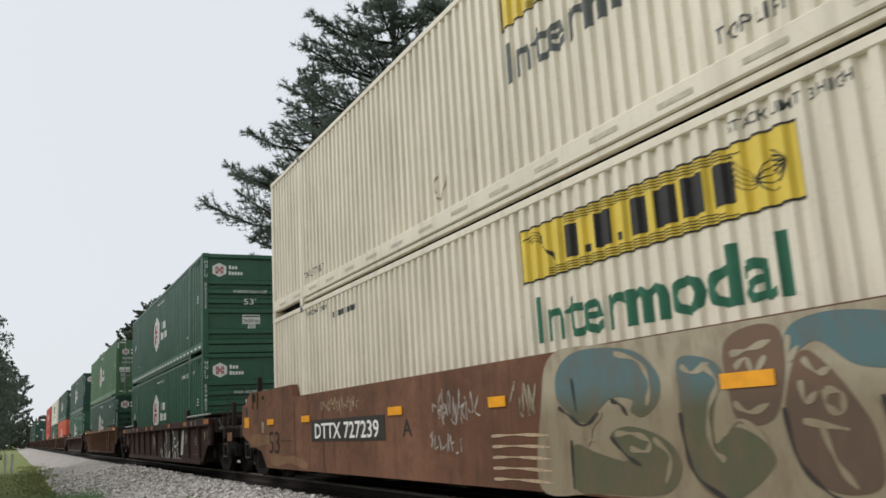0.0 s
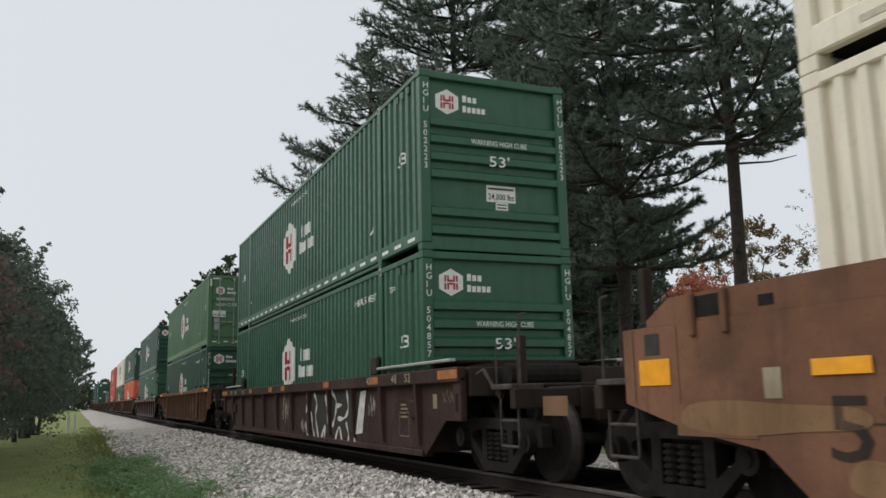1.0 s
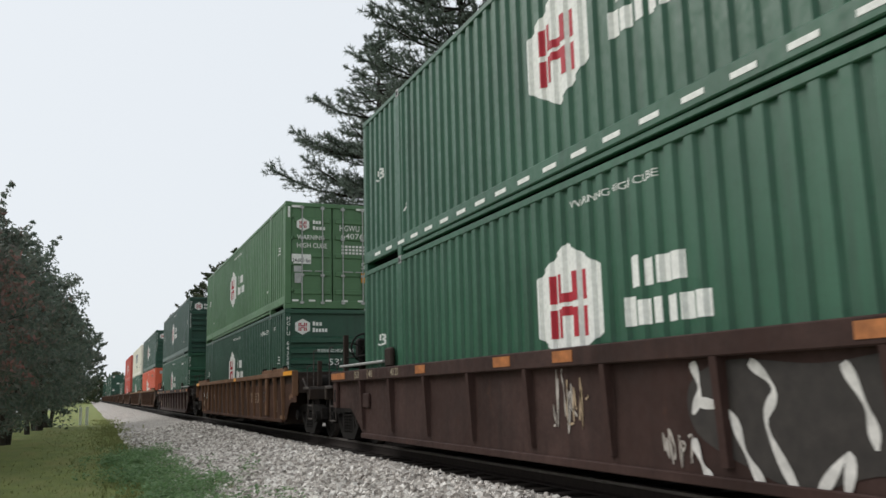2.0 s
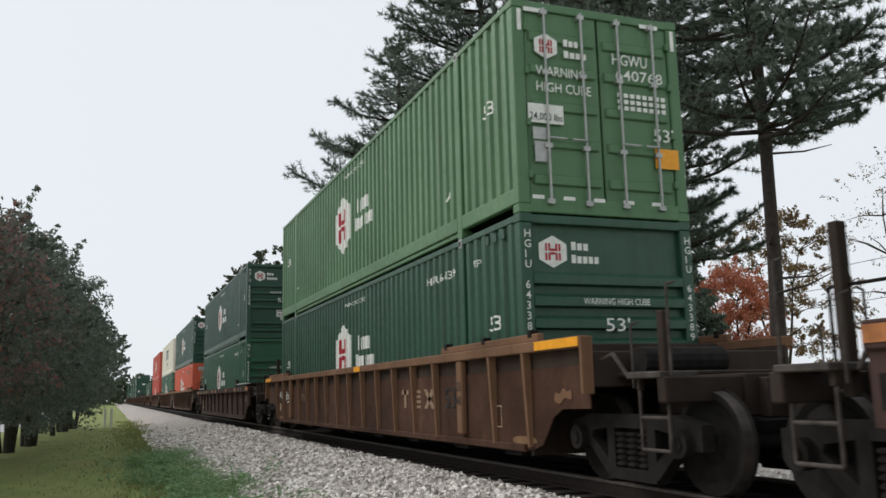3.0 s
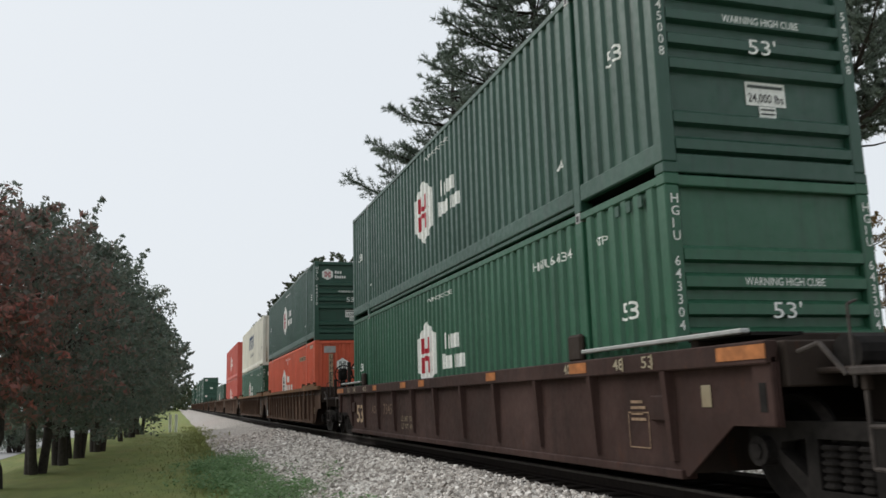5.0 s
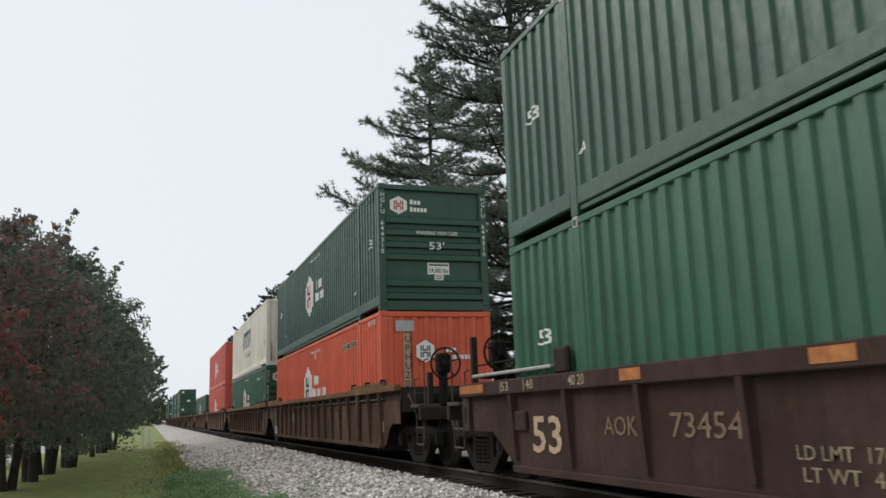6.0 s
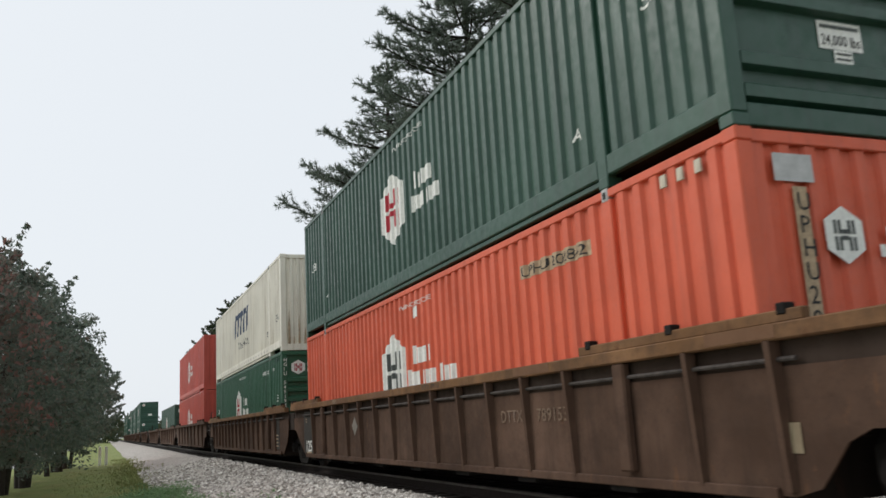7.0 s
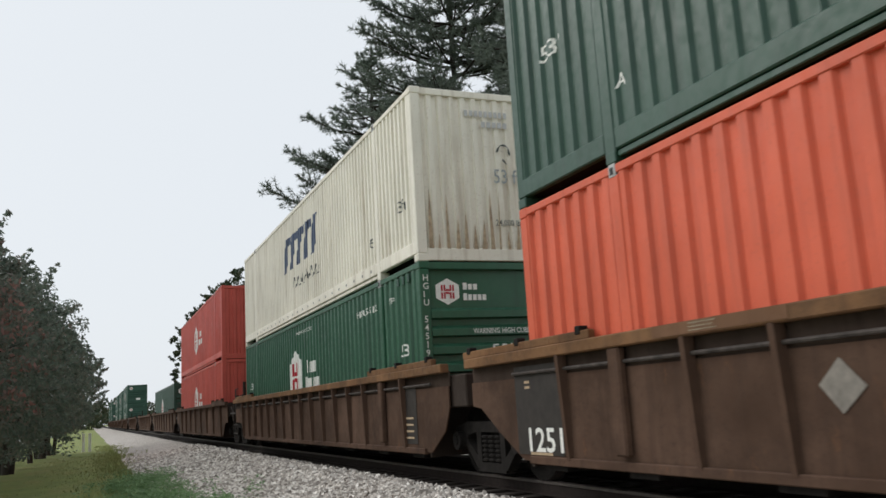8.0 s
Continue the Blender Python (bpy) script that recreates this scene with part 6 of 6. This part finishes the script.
def pine(x, y, high, reach, first, seed, label, dead=5, extra=(), step=0.6, per=9, fine=1.0, girth=0.27):
    """A tall pine: straight trunk, whorls of level limbs that turn up at their ends, tufts of needles along them."""
    rng = np.random.default_rng(seed)
    tree = tagged(new("pine_tree"), label, "pine tree", "tall pines behind the train")
    tree.location = (x, y, 0)
    v, f = [], []
    limb(v, f, [(0.15 * math.sin(z * 0.3), 0.12 * math.cos(z * 0.23), z - 0.2) for z in np.linspace(0, high, 9)], girth, 0.05, 10)
    for _ in range(dead):
        z, a = rng.uniform(1.5, max(first, 2.5)), rng.uniform(0, 6.28)
        l = rng.uniform(0.6, 2.0)
        limb(v, f, [(0, 0, z), (math.cos(a) * l * .6, math.sin(a) * l * .6, z + .1), (math.cos(a) * l, math.sin(a) * l, z + rng.uniform(-.2, .5))], 0.035, 0.008, 5)
    tufts, dirs = [], []

    def bough(zz, a, l, rise, full=1.0):
        ca, sa = math.cos(a), math.sin(a)
        pts = [Vector((ca * l * s, sa * l * s, zz + rise * s + 0.10 * l * (s ** 3) - 0.05 * l * math.sin(math.pi * s))) for s in (0, 0.3, 0.6, 0.85, 1)]
        limb(v, f, [tuple(p) for p in pts], 0.03 + 0.012 * l, 0.012, 5)
        m = max(3, int(l * 3.3 * full))
        for j in range(m):
            s = 0.2 + 0.8 * (j + rng.random()) / m
            b = pts[0].lerp(pts[1], s / 0.3) if s < 0.3 else pts[1].lerp(pts[2], (s - .3) / .3) if s < 0.6 else pts[2].lerp(pts[3], (s - .6) / .25) if s < 0.85 else pts[3].lerp(pts[4], (s - .85) / .15)
            tl = rng.uniform(0.3, 0.75) * (0.4 + l * 0.42) * (1.3 - s)
            for side in (-1, 1):
                a2 = a + side * rng.uniform(0.4, 1.1)
                e = b + Vector((math.cos(a2) * tl, math.sin(a2) * tl, rng.uniform(-0.15, 0.75) * tl))
                limb(v, f, [tuple(b), tuple(e)], 0.011, 0.005, 3)
                for g in (0.35, 0.6, 0.85, 1.0):
                    tufts.append(tuple(b.lerp(e, g)))
                    dirs.append((math.cos(a2), math.sin(a2), 0.5))
            if s > 0.75:
                tufts.append(tuple(b))
                dirs.append((ca, sa, 0.5))

    z = first
    while z < high - 0.6:
        t = (z - first) / (high - first)
        wide = reach * (1 - t) ** 0.6 * (0.7 + 0.3 * math.sin(math.pi * min(0.5, t * 2.0)))
        for k in range(int(rng.integers(5, 8))):
            l = wide * rng.uniform(0.55, 1.12)
            bough(z + rng.uniform(-0.3, 0.3), rng.uniform(0, 6.28), l, rng.uniform(-0.05, 0.2) * l)
        z += step * rng.uniform(0.75, 1.3)
    for zz, a, l in extra:
        bough(zz, a, l, 0.06 * l, 1.5)
    hang("trunk", mesh_of(v, f, PINE_BARK, True), tree, "straight dark trunk with bare dead stubs low down")
    T, D = np.array(tufts), np.array(dirs)
    n = len(T)
    c = np.repeat(T, per, 0)
    d = np.repeat(D, per, 0) + rng.normal(size=(n * per, 3)) * 0.8
    d /= np.linalg.norm(d, axis=1, keepdims=True)
    w = np.cross(d, rng.normal(size=d.shape))
    w /= np.linalg.norm(w, axis=1, keepdims=True) + 1e-9
    ln = fine * rng.uniform(0.16, 0.33, n * per)[:, None]
    vv = np.stack([c - w * 0.02 * fine, c + w * 0.02 * fine, c + d * ln], 1).reshape(-1, 3)
    hang("crown", mesh_of(vv.tolist(), np.arange(len(vv)).reshape(-1, 3).tolist(), NEEDLE), tree, "layered sprays of dark needles")
    return tree


tall = "tall dark pine with level layered limbs behind the track"
pine(13.6, 14.8, 19, 4.7, 7.2, 61, tall, 6, step=0.6, per=34, fine=0.62, girth=0.19)
pine(13.9, 19.7, 21, 4.2, 5.2, 62, tall, 6, step=0.5, per=30, fine=0.66, girth=0.24)
pine(14.8, 25.6, 22, 4.2, 2.2, 63, tall, 3, step=0.78, per=12, fine=0.85)
pine(17.6, 31.0, 22, 4.6, 2.0, 67, tall, 2, step=0.75)
pine(14.8, 32.5, 27, 6.0, 3.0, 64, tall, 3, extra=((16.6, 3.3, 4.6), (18.4, 3.2, 4.0), (14.9, 3.1, 4.9)))
pine(14.4, 43.0, 22, 5.4, 4.0, 65, tall, 3, extra=((16.6, 3.25, 3.9), (14.3, 3.3, 5.0), (14.5, 2.9, 4.4), (12.1, 3.25, 6.2), (12.4, 3.6, 5.2)))

broadleaf(26.8, 31.9, 7.2, 2.2, 81, ORANGE_LEAF, "small bright orange autumn tree behind the track", 3, 0.8, 0.075, 130, 90)
broadleaf(40, 43, 12.5, 5.0, 82, TAN_LEAF, "thinning brownish autumn tree in the distance", 3, 2.0, 0.10, 150, 70)
broadleaf(33, 27.5, 11.5, 4.2, 83, TAN_LEAF, "half-bare autumn tree beyond the track", 3, 3.0, 0.06, 90, 10)

broadleaf(19.6, 27.0, 9.2, 1.7, 89, NEEDLE, "dense dark evergreen undergrowth behind the pines", 3, 0.3, 0.11, 190, 75, "evergreen")
tops = "distant tree whose top shows over the train"
broadleaf(15.2, 88, 17.0, 4.0, 84, FAR_LEAF, tops, 3, 6.0, 0.2, 90, 40)
broadleaf(13.6, 96, 16.0, 3.6, 85, FAR_LEAF, tops, 3, 6.0, 0.2, 80, 40)
broadleaf(11.6, 104, 13.6, 3.0, 86, FAR_LEAF, tops, 3, 5.0, 0.2, 70, 40)
broadleaf(19.0, 34.0, 9.0, 3.2, 87, NEEDLE, "dense dark evergreen undergrowth behind the pines", 3, 0.3, 0.14, 170, 70, "evergreen")
broadleaf(17.2, 26.5, 12.0, 2.5, 88, NEEDLE, "dense dark evergreen behind the pines", 3, 0.3, 0.12, 270, 70, "evergreen")
for i, (x, y, h) in enumerate(((-7.5, 47, 1.3), (-8.5, 53, 1.6), (-17.5, 40, 1.5), (-18, 46, 1.2))):
    s = broadleaf(x, y, h, 1.1, 90 + i, MYRTLE, "low rounded green shrub by the street", 3, 0.1, 0.06, 30, 60, "shrub", "shrub")
    s.location.z = -0.35


def far_woods():
    rng = np.random.default_rng(31)
    cs, rs = [], []
    for _ in range(1500):
        x = rng.uniform(-170, 150)
        y = 300 + 60 * rng.random()
        top = 7.5 + 4.0 * noise.noise((x * 0.05, 1.0, 0)) + 2.5 * noise.noise((x * 0.21, 5.0, 0))
        cs.append((x, y, max(0.8, top * rng.random() ** 0.7)))
        rs.append(rng.uniform(1.5, 3.0))
    v, f = leaf_cloud(rng, cs, rs, 26, 0.75)
    return mesh_of(v, f, FAR_LEAF)


tagged(new("far_woods", far_woods()), "hazy line of mixed woods at the end of the track", "woods", kind="stuff")

# overhead wires and their pole
POLE = plain("weathered_pole", (0.12, 0.1, 0.085), 0.9, 0, 0.25)
pole = tagged(new("utility_pole"), "weathered wooden utility pole with wires", "utility pole")
pole.location = (47, 38, 0)
part("shaft", rods((((0, 0, -0.2), (0, 0, 10.5)), 0.14), n=10), POLE, pole)
part("crossarm", boxes((-0.06, 0.06, -1.2, 1.2, 9.6, 9.75)), POLE, pole)
for k, (z, sag) in enumerate(((9.8, 0.8), (8.4, 0.6), (7.2, 0.7))):
    pts = [(0 - 10 * u, 0 + 60 * u, z - 4 * sag * u * (1 - u)) for u in np.linspace(0, 1, 13)]
    part("wire", rods((pts, 0.02), n=4), RUBBER, pole, "thin black overhead wire")
second = copy_thing(pole, pose(37, 98, 0))
for o in list(second.children):
    if o.name.startswith("wire"):
        bpy.data.objects.remove(o)



def motions():
    """The train rolls past at an even speed; its wheels turn."""
    for thing, y, z in MOVING:
        walk(thing, [(t, pose(TRACK_X, START + y - SPEED * t, z)) for t in range(9)])
    near = {car_a, car_b, car_c, car_d, car_e, car_f}
    for w, car, y in WHEELS:
        if car in near:
            walk(w, [(k / FPS, pose(0, y, 0.483, math.degrees(SPEED / 0.4826 * k / FPS))) for k in range(8 * FPS + 1)])


motions()
